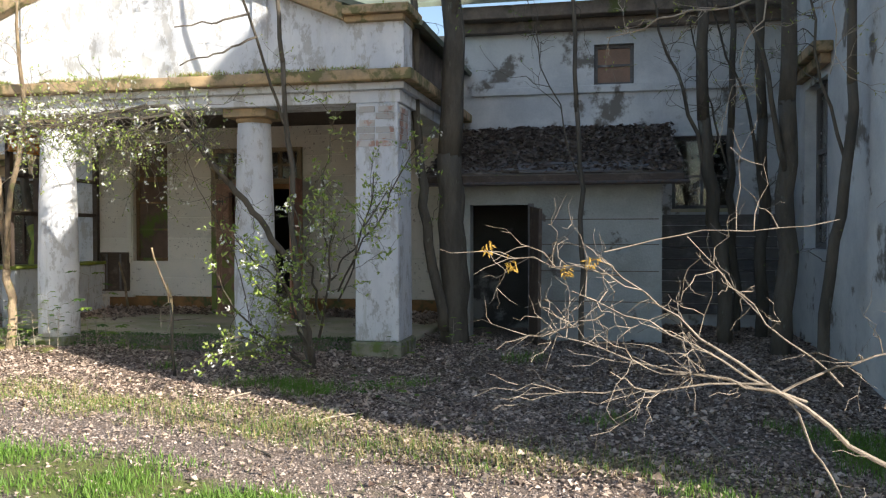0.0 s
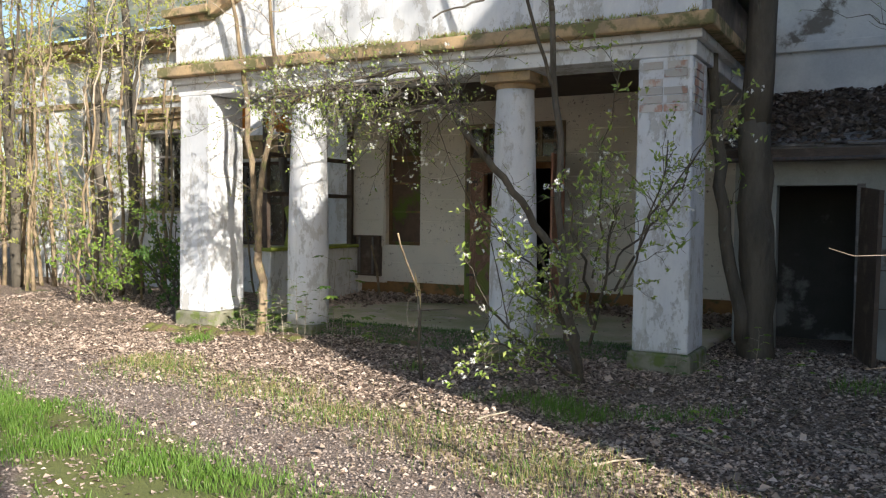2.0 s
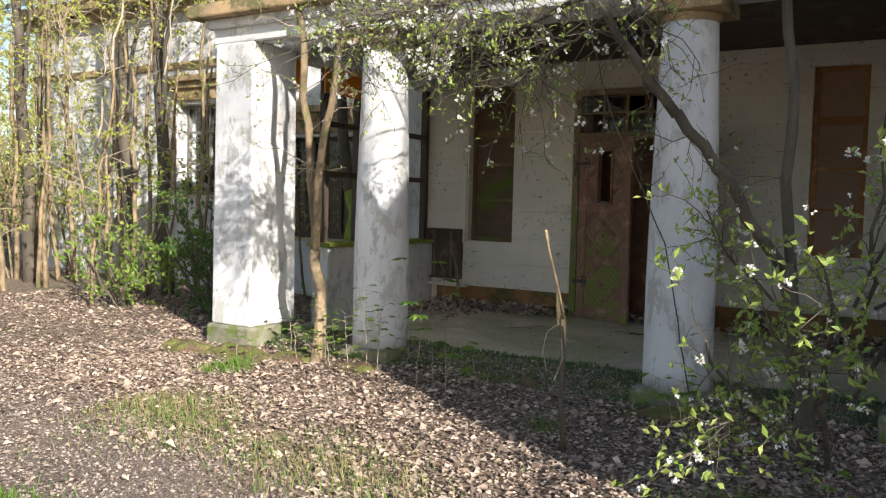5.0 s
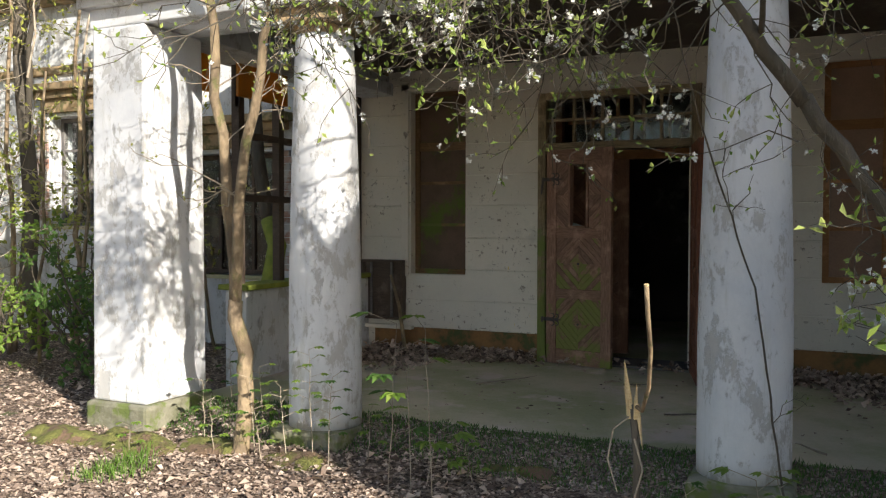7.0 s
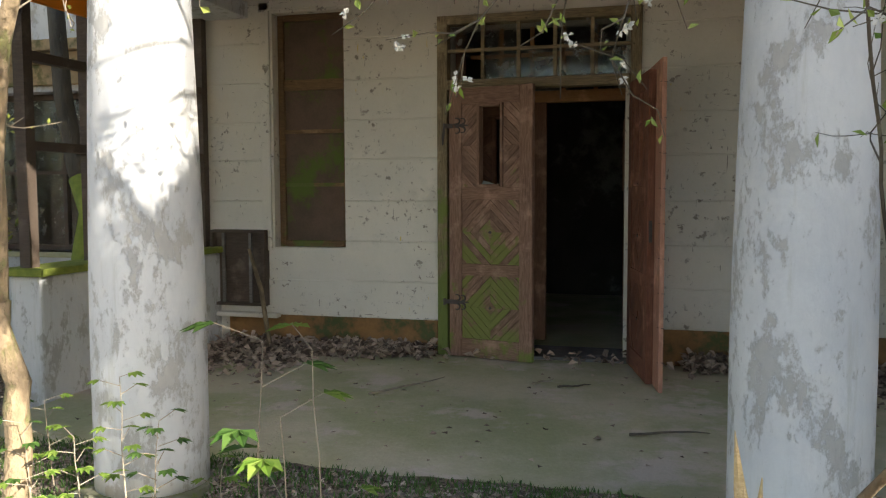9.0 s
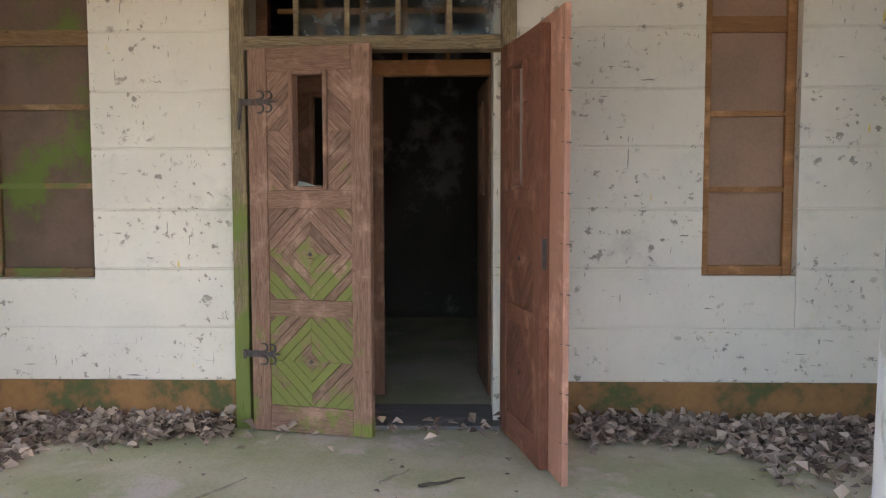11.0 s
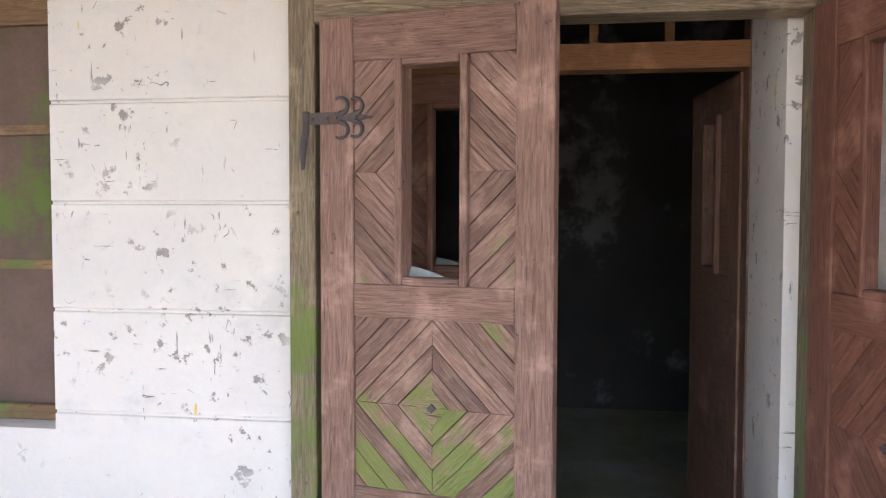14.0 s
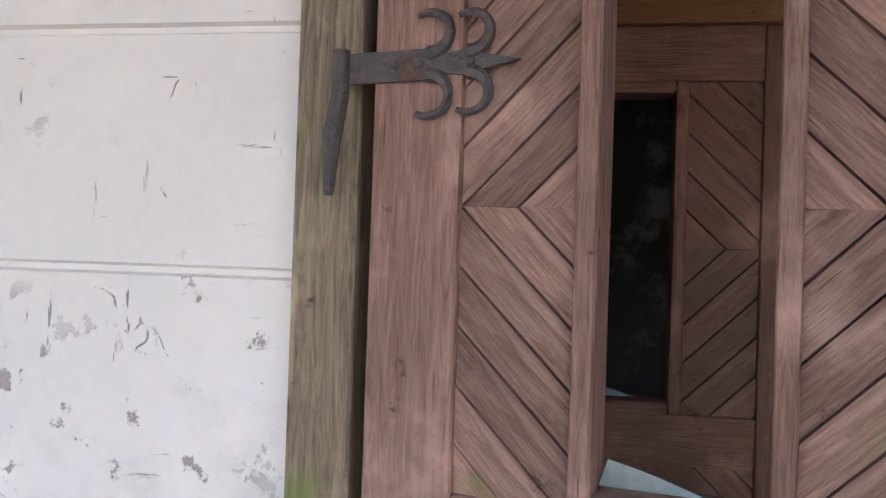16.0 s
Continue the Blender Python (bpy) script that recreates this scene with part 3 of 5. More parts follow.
# open side of the porch: parapet, posts and loose boards
par = thing("parapet", "low plaster parapet with a mossy sill board", "parapet", (-8.2, 11.9, 0.1), kind="structure")
part("wall", Geo().box(-0.12, 0.12, -1.1, 1.1, -0.2, 0.88), PLASTER_WHITE, par, bevel=0.02)
part("sill", Geo().box(-0.15, 0.18, -1.16, 1.1, 0.88, 0.93), MOSS_BARK, par, "mossy sill board", bevel=0.01)
scr = thing("timber_screen", "dark timber window screen on the parapet, panes gone", "screen", (-8.2, 11.9, 1.03))
for y in (-1.05, -0.45, 0.3, 1.02):
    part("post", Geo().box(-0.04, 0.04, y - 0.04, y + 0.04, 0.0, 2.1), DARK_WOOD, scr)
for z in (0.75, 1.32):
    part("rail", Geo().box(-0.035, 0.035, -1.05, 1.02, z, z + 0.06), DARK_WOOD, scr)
for y0, y1, z0, z1 in ((-1.84, -1.52, 1.66, 2.03), (-1.14, -0.4, 1.68, 2.0)):
    b = thing("orange_panel", "orange plastic board hung under the porch beam", "board", (-8.2, 11.9, 1.03), "orange boards")
    part("face", Geo().box(0.05, 0.08, y0, y1, z0, z1), ORANGE_BOARD, b, bevel=0.004)
    part("batten", Geo().box(0.0, 0.05, y0 + 0.05, y0 + 0.09, z0 - 0.08, z1 + 0.2), DARK_WOOD, b)

# ---- windows and doors of the building ----
def casement(name, hole, rows, label, mat, pane, depth=0.1, cols=1, sill=True, top_light=0.0):
    """A timber window in a hole of the facade; rows: heights of the glazing bars as shares."""
    x0, x1, z0, z1 = hole
    w, h = x1 - x0, z1 - z0
    t = thing(name, label, "window", (x0, W + depth, z0), kind="structure")
    f = 0.055
    part("window_frame", Geo().box(0, f, 0, 0.08, 0, h).box(w - f, w, 0, 0.08, 0, h).box(f, w - f, 0, 0.08, 0, f).box(f, w - f, 0, 0.08, h - f, h), mat, t, bevel=0.006)
    cuts = [0] + list(rows) + [1]
    for r in rows:
        k = 0.045 if r == top_light else 0.016
        part("bar", Geo().box(f, w - f, 0.005, 0.06, r * h - k, r * h + k), mat, t)
    for c in range(1, cols):
        part("bar", Geo().box(c * w / cols - 0.02, c * w / cols + 0.02, 0.004, 0.062, f, h - f), mat, t)
    for a, b in zip(cuts, cuts[1:]):
        o = part("pane", Geo().box(f, w - f, 0.03, 0.036, max(f, a * h + 0.016), min(h - f, b * h - 0.016)), pane, t)
        o.visible_shadow = False
    if sill:
        part("window_sill", Geo().box(-0.02, w + 0.02, -depth - 0.03, 0.0, -0.05, 0.0), CONCRETE, t, bevel=0.008)
    return t


win1 = casement("window_1", WIN_L, (0.27, 0.5, 0.7), "tall narrow window, mossy brown frame boarded with stained hardboard", OLD_SASH_WOOD, PANEL_DARK, 0.1, sill=False, top_light=0.7)
win2 = casement("window_2", WIN_R, (0.247, 0.464, 0.716), "tall narrow window, orange frame boarded with brown hardboard", SASH_WOOD, PANEL_WOOD, 0.06, sill=False, top_light=0.716)
casement("window_3", UP_WIN, (0.5,), "small boarded upper window", PLANK_GREY, PANEL_WOOD, 0.08)
casement("window_4", LOW_WIN, (0.45,), "broken dark timber window", PLANK_GREY, GLASS, 0.12, 2)
casement("window_5", FAR_WIN, (0.35, 0.7), "sunlit window with bare brick surround, panes missing", PLANK_GREY, GLASS, 0.2, 2)
casement("window_6", SIDE_WIN, (0.5,), "dark broken window beside the porch", DARK_WOOD, GLASS, 0.2, 3)
# plaster reveal strip beside the porch window
structure("trim_window", Geo().box(-7.66, -7.57, 12.975, W, 1.0, 3.12).box(-7.66, -6.83, 12.975, W, 3.05, 3.14), PLASTER_CREAM, "raised plaster surround of the window", "moulding", 0.006)
# hoods and brick round the far window
for hole in (FAR_WIN, SIDE_WIN):
    x0, x1, z0, z1 = hole
    hd = thing("window_hood", "ochre moulded window hood with bare brick jambs", "moulding", ((x0 + x1) / 2, W, z1), kind="structure")
    h = (x1 - x0) / 2
    part("hood", Geo().box(-h - 0.25, h + 0.25, -0.2, 0, 0.34, 0.44).box(-h - 0.18, h + 0.18, -0.12, 0, 0.24, 0.34).box(-h - 0.1, h + 0.1, -0.06, 0, 0.05, 0.24), CORNICE, hd, bevel=0.012)
    for s in (-1, 1):
        for r in range(int((z1 - z0) / 0.08)):
            part("brick", Geo().box(min(s * (h + 0.005), s * (h + 0.2 + 0.05 * (r % 2))), max(s * (h + 0.005), s * (h + 0.2 + 0.05 * (r % 2))), -0.03, 0, -(r + 1) * 0.08 + 0.01, -r * 0.08), BRICK, hd)
wh = thing("window_hood", "broken ochre window hood on the wing", "moulding", (2.96, 11.15, 3.45), kind="structure")
part("hood", Geo().box(-0.22, 0, -0.85, 0.85, 0.12, 0.24).box(-0.12, 0, -0.75, 0.75, 0.0, 0.12), CORNICE, wh, bevel=0.015)
ww = thing("window_7", "tall dark window of the wing", "window", (3.1, 11.15, 1.3), kind="structure")
part("window_frame", Geo().box(0, 0.08, -0.6, -0.52, 0, 2.05).box(0, 0.08, 0.52, 0.6, 0, 2.05).box(0, 0.08, -0.52, 0.52, 1.97, 2.05).box(0, 0.08, -0.52, 0.52, 0, 0.08), PLANK_GREY, ww)
part("bar", Geo().box(0, 0.06, -0.03, 0.03, 0.08, 1.97).box(0, 0.055, -0.52, -0.03, 1.2, 1.26).box(0, 0.055, 0.03, 0.52, 1.2, 1.26), PLANK_GREY, ww)
part("pane", Geo().box(0.03, 0.035, -0.52, 0.52, 0.08, 1.97), GLASS, ww)
# Shade-coloured backing walls keep the wing and side windows dark.
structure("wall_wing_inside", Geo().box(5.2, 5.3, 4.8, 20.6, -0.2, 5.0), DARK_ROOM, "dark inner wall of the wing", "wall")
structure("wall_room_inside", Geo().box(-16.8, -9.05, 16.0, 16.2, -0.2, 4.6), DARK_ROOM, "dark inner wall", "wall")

# boarding under the low window
bd = thing("plank_boarding", "rough grey plank boarding below the window", "boarding", (1.9, W, 0.3))
for i in range(9):
    part("plank", Geo().box(-0.72 + rng.uniform(-.03, .03), 0.95 + rng.uniform(-.04, .04), -0.05 - rng.uniform(0, .02), 0, i * 0.165, i * 0.165 + 0.15), PLANK_GREY, bd)


# the leaf of a panelled door: x from the hinge, z up from its foot, planked face towards -y
LEAF_W, LEAF_H = 0.72, 2.15


def clip(poly, x0, x1, z0, z1):
    for axis, lim, sign in ((0, x0, 1), (0, x1, -1), (1, z0, 1), (1, z1, -1)):
        out = []
        for a, b in zip(poly, poly[1:] + poly[:1]):
            da, db = sign * (a[axis] - lim), sign * (b[axis] - lim)
            if da >= 0:
                out.append(a)
            if (da >= 0) != (db >= 0):
                k = da / (da - db)
                out.append((a[0] + (b[0] - a[0]) * k, a[1] + (b[1] - a[1]) * k))
        poly = out
        if not poly:
            return []
    return poly


def planks(leaf, x0, x1, z0, z1, slope, origin, mat, step=0.052, ang=None):
    """Diagonal slats that fill a rectangle, running up to the right (slope 1) or to the left (-1)."""
    ang = ang if ang else radians(45)
    a = slope * ang
    ux, uz = math.cos(a), math.sin(a)
    nx, nz = -uz, ux
    ox, oz = origin
    corners = [((x - ox) * nx + (z - oz) * nz) for x in (x0, x1) for z in (z0, z1)]
    k0, k1 = math.floor(min(corners) / step), math.ceil(max(corners) / step)
    for k in range(k0, k1):
        s0, s1 = k * step + 0.001, (k + 1) * step - 0.001
        quad = [(ox + ux * t + nx * s, oz + uz * t + nz * s) for s, t in ((s0, -3), (s0, 3), (s1, 3), (s1, -3))]
        poly = clip(quad, x0, x1, z0, z1)
        if len(poly) < 3:
            continue
        cx, cz = sum(p[0] for p in poly) / len(poly), sum(p[1] for p in poly) / len(poly)
        local = [((p[0] - cx) * ux + (p[1] - cz) * uz, (p[0] - cx) * nx + (p[1] - cz) * nz) for p in poly]
        if abs(sum(p[0] * q[1] - q[0] * p[1] for p, q in zip(local, local[1:] + local[:1]))) < 4e-4:
            continue
        d = 0.0 + rng.uniform(-0.0015, 0.0015)
        small = [(x * 0.992, z * 0.975) for x, z in local]
        n = len(local)
        g = Geo()
        g.v = [(x, 0.012, z) for x, z in local] + [(x, -0.004 + d, z) for x, z in local] + [(x, -0.009 + d, z) for x, z in small]
        g.f = [(i, (i + 1) % n, n + (i + 1) % n, n + i) for i in range(n)] + [(n + i, n + (i + 1) % n, 2 * n + (i + 1) % n, 2 * n + i) for i in range(n)] + [tuple(range(2 * n, 3 * n))]
        part("slat", g, mat, leaf, at=pose(cx, 0, cz, 0, -math.degrees(a), 0))


def door_leaf(name, label, mat, stile=None, pane=None):
    leaf = thing(name, label, "door", kind="structure")
    w, h = LEAF_W, LEAF_H
    a, b = 0.112, 0.61
    stile = stile or mat
    z_rail0, z_rail1, z_r2, z_r3, z_top = 0.15, 0.66, 0.755, 1.265, 2.02
    up = pose(0, 0, 0, 0, -90, 0)
    for x0, x1 in ((0.0, a), (b, w)):
        part("stile", Geo().box(0, h, -0.02, 0.03, -x1, -x0), stile, leaf, bevel=0.004, at=up)
    for z0, z1 in ((0.0, z_rail0), (z_rail1, z_r2), (z_r3, z_r3 + 0.1), (z_top, h)):
        part("rail", Geo().box(a, b, -0.018, 0.03, z0, z1), stile, leaf, bevel=0.004)
    mx = (a + b) / 2
    for z0, z1 in ((z_rail0, z_rail1), (z_r2, z_r3)):
        mz = (z0 + z1) / 2
        ang = math.atan2(mz - z0, mx - a)
        for x0, x1, q0, q1, s in ((a, mx, mz, z1, 1), (mx, b, mz, z1, -1), (a, mx, z0, mz, -1), (mx, b, z0, mz, 1)):
            planks(leaf, x0, x1, q0, q1, s, (a if x0 == a else b, mz), mat, 0.05, ang)
        part("rosette", Geo().prism([(mx - 0.05, mz), (mx, mz - 0.055), (mx + 0.05, mz), (mx, mz + 0.055)], -0.014, 0.0), mat, leaf)
        part("nail", Geo().prism([(mx - 0.014, mz), (mx, mz - 0.014), (mx + 0.014, mz), (mx, mz + 0.014)], -0.02, -0.013), IRON, leaf, "iron stud")
    z0, z1 = z_r3 + 0.1, z_top
    wx0, wx1 = mx - 0.112, mx + 0.112
    mz = (z0 + z1) / 2
    for x0, x1 in ((a, wx0), (wx1, b)):
        for q0, q1, s in ((mz, z1, 1 if x0 == a else -1), (z0, mz, -1 if x0 == a else 1)):
            planks(leaf, x0, x1, q0, q1, s, (x0, mz), mat, 0.048 if x0 == a else 0.054)
    part("slat_backing", Geo().box(a, b, 0.012, 0.03, z_rail0, z_r3).box(a, wx0 + 0.02, 0.012, 0.03, z0, z1).box(wx1 - 0.02, b, 0.012, 0.03, z0, z1), mat, leaf)
    m = 0.024
    for x0, x1, q0, q1 in ((wx0, wx0 + m, z0, z1), (wx1 - m, wx1, z0, z1), (wx0 + m, wx1 - m, z0, z0 + m), (wx0 + m, wx1 - m, z1 - m, z1)):
        if q1 - q0 > x1 - x0:
            part("window_moulding", Geo().box(q0, q1, -0.032, 0.05, -x1, -x0), stile, leaf, bevel=0.007, at=up)
        else:
            part("window_moulding", Geo().box(x0, x1, -0.032, 0.05, q0, q1), stile, leaf, bevel=0.007)
    g = Geo().prism([(wx0 + m, z0 + m), (wx1 - m - 0.06, z0 + m), (wx1 - m - 0.09, z0 + m + 0.01), (wx0 + 0.07, z0 + m + 0.022), (wx0 + m + 0.01, z0 + m + 0.03)], 0.02, 0.024)
    if pane:
        part("pane", Geo().box(wx0 + m, wx1 - m, 0.012, 0.018, z0 + m, z1 - m), pane, leaf, "pale opaque pane")
    else:
        part("glass_shard", g, SHARD, leaf, "broken dusty glass shard")
    return leaf


def strap_hinge(leaf, z):
    """A forged strap with two pairs of curls and a point."""
    hg = Geo().prism([(-0.05, z - 0.018), (0.07, z - 0.018), (0.082, z - 0.008), (0.082, z + 0.008), (0.07, z + 0.018), (-0.05, z + 0.018)], -0.027, -0.021)
    hg.prism([(0.082, z - 0.009), (0.12, z - 0.015), (0.138, z - 0.009), (0.182, z), (0.138, z + 0.009), (0.12, z + 0.015), (0.082, z + 0.009)], -0.027, -0.021)
    for s in (-1, 1):
        for x, q in ((0.066, 1.0), (0.116, 0.95)):
            pts = [(x + q * (0.006 + 0.026 * math.sin(k)), -0.026, z + s * q * (0.012 + 0.024 * (1 - math.cos(k)))) for k in np.linspace(0, 3.7, 13)]
            hg.tube(pts, [0.009 - 0.00045 * i for i in range(13)], 6)
    for x in (-0.02, 0.03, 0.06, 0.125):
        hg.tube([(x, -0.026, z), (x, -0.031, z)], [0.006, 0.004], 7)
    hg.tube([(-0.04, -0.03, z - 0.03), (-0.04, -0.03, z + 0.022)], [0.011, 0.011], 8)
    part("hinge", hg, IRON, leaf, "black forged strap hinge with curled ends")
    if z > 1:
        part("hinge_pin", Geo().tube([(-0.04, -0.03, z - 0.03), (-0.048, -0.032, z - 0.08), (-0.058, -0.02, z - 0.15)], [0.011, 0.012, 0.006], 8), IRON, leaf)


left_leaf = door_leaf("door_1", "weathered brown door leaf with diamond slats, mossy, ajar", DOOR_WOOD, STILE_WOOD)
strap_hinge(left_leaf, 1.855)
strap_hinge(left_leaf, 0.44)
left_leaf.matrix_basis = pose(-5.955, 12.93, 0.175, 0, 0, -13)
right_leaf = door_leaf("door_2", "red-brown slatted door leaf standing wide open", RED_WOOD, None, PALE_PANE)
part("lock_plate", Geo().box(LEAF_W - 0.004, LEAF_W + 0.004, -0.008, 0.014, 0.98, 1.13), IRON, right_leaf, "rusty lock plate")
right_leaf.matrix_basis = pose(-4.53, 12.95, 0.175, 0, 0, -77)
inner_leaf = door_leaf("door_3", "dark brown inner door leaf with diamond slats, shut", INNER_WOOD)
LOWER = Matrix.Diagonal((1, 1, 0.965, 1))
inner_leaf.matrix_basis = pose(-5.993, 13.6, 0.21) @ LOWER
copy_thing(inner_leaf, pose(-4.57, 13.66, 0.19, 0, 0, 95)).name = "door_4"

fr = thing("door_frame", "mossy timber door frame with a row of transom panes", "door frame", (DOOR[0], W - 0.05, 0.16), kind="structure")
w, h = DOOR[1] - DOOR[0], 2.75
up = pose(0, 0, 0, 0, -90, 0)
part("jamb", Geo().box(0, h, 0, 0.12, -0.085, 0), FRAME_WOOD, fr, bevel=0.006, at=up)
part("jamb", Geo().box(0, h, 0, 0.12, -w, -w + 0.085), FRAME_WOOD, fr, bevel=0.006, at=up)
part("head", Geo().box(0.085, w - 0.085, 0, 0.12, h - 0.07, h), FRAME_WOOD, fr, bevel=0.006)
part("transom_bar", Geo().box(0.085, w - 0.085, -0.015, 0.12, 2.16, 2.24), FRAME_WOOD, fr, bevel=0.008)
for i in range(1, 5):
    part("bar", Geo().box(0.085 + i * (w - 0.17) / 5 - 0.014, 0.085 + i * (w - 0.17) / 5 + 0.014, 0.02, 0.07, 2.24, h - 0.07), FRAME_WOOD, fr)
part("bar", Geo().box(0.085, w - 0.085, 0.026, 0.064, 2.46, 2.485), FRAME_WOOD, fr)
for i in range(5):
    for z0, z1 in ((2.24, 2.46), (2.485, h - 0.07)):
        if (i, z0) in ((2, 2.485), (0, 2.24)):
            continue
        x0 = 0.085 + i * (w - 0.17) / 5 + 0.014
        part("pane", Geo().box(x0, x0 + (w - 0.17) / 5 - 0.028, 0.042, 0.046, z0, z1), GLASS, fr)
part("threshold", Geo().box(0.085, w - 0.085, 0.0, 0.5, -0.02, 0.03), PLANK_GREY, fr, "worn timber threshold", bevel=0.008)
ifr = thing("inner_door_frame", "brown inner door frame with barred transom", "door frame", (DOOR[0], W + 0.56, 0.16), kind="structure")
part("jamb", Geo().box(0.0, 0.07, 0, 0.1, 0, h), INNER_WOOD, ifr)
part("jamb", Geo().box(w - 0.13, w - 0.02, 0, 0.1, 0, h), INNER_WOOD, ifr)
part("transom_bar", Geo().box(0.07, w - 0.13, 0, 0.1, 2.105, 2.2), SASH_WOOD, ifr)
for i in range(1, 5):
    part("bar", Geo().box(0.13 + i * (w - 0.26) / 5 - 0.016, 0.13 + i * (w - 0.26) / 5 + 0.016, 0.03, 0.07, 2.2, h), SASH_WOOD, ifr)
part("bar", Geo().box(0.13, w - 0.13, 0.03, 0.066, 2.5, 2.53), SASH_WOOD, ifr)
part("lining", Geo().box(w - 0.125, w - 0.004, -0.48, -0.01, 0, 2.7), PLASTER_CREAM, ifr, "pale plastered reveal")
lb = thing("leaning_board", "long pale reddish board propped against the open door", "board", (-4.43, 12.86, 0.17))
part("board", Geo().box(0, 2.2, -0.015, 0.015, -0.84, 0), BOARD_WOOD, lb, bevel=0.003, at=pose(0, 0, 0, 0, -90, -80))
for i in range(9):
    part("nail", Geo().tube([(0.165 + 0.0, -0.83, 0.2 + i * 0.23), (0.12, -0.82, 0.205 + i * 0.23)], [0.003, 0.002], 5), IRON, lb)

# meter box with a stick
mb = thing("wall_box", "dark open wall box with two bars, low on the wall", "box", (-7.87, W, 0.52))
part("body", Geo().box(-0.26, 0.26, -0.03, 0.0, 0, 0.66), DARK_WOOD, mb)
for x0, x1, z0, z1 in ((-0.26, -0.235, 0, 0.66), (0.235, 0.26, 0, 0.66), (-0.235, 0.235, 0, 0.025), (-0.235, 0.235, 0.635, 0.66)):
    part("edge", Geo().box(x0, x1, -0.1, -0.03, z0, z1), DARK_WOOD, mb)
for x in (-0.16, 0.1):
    part("bar", Geo().box(x, x + 0.025, -0.075, -0.05, 0.025, 0.635), PLANK_GREY, mb)
st = thing("stick", "broken brown stick leaning against the wall box", "stick", (-7.7, 12.86, 0.17))
part("stem", Geo().tube([(0.22, -0.12, 0.0), (0.1, -0.04, 0.5), (-0.03, 0.0, 0.85)], [0.022, 0.02, 0.014], 7), BARK_PALE, st)
structure("ledge_wall_box", Geo().box(-8.15, -7.5, 12.9, 12.985, 0.42, 0.46), PLASTER_CREAM, "thin plaster ledge below the wall box", "ledge", 0.006)

# ---- annex ----
AY = 11.23
g = pierced((-1.8, 1.14), (-0.2, 2.2), [(-1.37, -0.55, -0.3, 1.885)], AY, AY + 0.25)
structure("wall_annex_front", g, PLASTER_ANNEX, "grey block wall of the lean-to annex", "wall")
structure("wall_annex_side", Geo().box(0.89, 1.14, AY + 0.25, W, -0.2, 2.2).box(-1.8, -1.55, AY + 0.25, W, -0.2, 2.2), PLASTER_ANNEX, "annex side wall", "wall")
an = thing("annex_roof", "lean-to roof of rotting boards under leaf litter", "roof", (-0.3, AY, 2.2), kind="structure")
g = Geo()
g.v = [(-1.65, -0.32, -0.02), (1.68, -0.32, -0.02), (1.6, 1.77, 0.82), (-1.6, 1.77, 0.82), (-1.65, -0.32, 0.06), (1.68, -0.32, 0.06), (1.6, 1.77, 0.9), (-1.6, 1.77, 0.9)]
g.f = [(0, 3, 2, 1), (4, 5, 6, 7), (0, 1, 5, 4), (1, 2, 6, 5), (2, 3, 7, 6), (3, 0, 4, 7)]
part("deck", g, ROOF_TILE, an)
part("fascia", Geo().box(-1.66, 1.69, -0.36, -0.33, -0.08, 0.05), DARK_WOOD, an, bevel=0.004)
part("gutter", Geo().tube([(-1.6, -0.38, -0.06), (1.75, -0.38, -0.05)], [0.022, 0.022], 8), IRON, an, "thin iron gutter")
for i in range(14):
    x = -1.5 + i * 0.225
    part("loose_board", Geo().box(0, rng.uniform(0.5, 1.1), -0.05, 0.05, 0, 0.02), PLANK_GREY, an, at=pose(min(x, 0.5), -0.25 + 0.07 * (i % 5), 0.1 + 0.028 * (i % 5), 21.5, 0, rng.uniform(-3, 3)))
# Backing added so the doorway reads black; shade is in its colour.
structure("wall_annex_backing", Geo().box(-1.54, 0.88, 12.3, 12.4, 0.0, 2.15), DARK_ROOM, "added backing wall, shade-dark, behind the annex doorway", "wall")
# Unseen slab, added to keep light from the roof gaps out.
structure("ceiling_annex", Geo().box(-1.78, 1.12, AY + 0.02, W, 2.2, 2.24), DARK_WOOD, "added dark slab that blocks light from the annex roof gaps", "ceiling")
ad = thing("annex_door", "dark sagging door leaf standing open", "door", (-0.56, AY - 0.02, 0.02))
part("leaf", Geo().box(0, 0.78, -0.02, 0.02, 0.0, 1.84), DARK_WOOD, ad, at=pose(0, 0, 0, 0, 4, -76))
part("jamb", Geo().box(-0.03, 0.05, 0.01, 0.05, 0, 1.88), PLANK_GREY, ad)
for z in (0.6, 1.0, 1.35, 1.68):
    structure("trim_joint", Geo().box(-0.5, 1.1, AY - 0.006, AY - 0.001, z, z + 0.012), ROOF_TILE, "scored joint of the annex wall", "joint")


# ---- plants ----
def unit(r):
    while True:
        v = Vector((r.uniform(-1, 1), r.uniform(-1, 1), r.uniform(-1, 1)))
        if 0.05 < v.length < 1:
            return v.normalized()


def bent(a, b, r, wob, n=8, sag=0.0):
    """Points from a to b along a wandering line."""
    a, b = Vector(a), Vector(b)
    out, off = [], Vector((0, 0, 0))
    for i in range(n + 1):
        k = i / n
        if 0 < i < n:
            off = off * 0.6 + unit(r) * wob
        out.append(a.lerp(b, k) + off * math.sin(math.pi * k) ** 0.5 + Vector((0, 0, sag * 4 * k * (1 - k))))
    return out


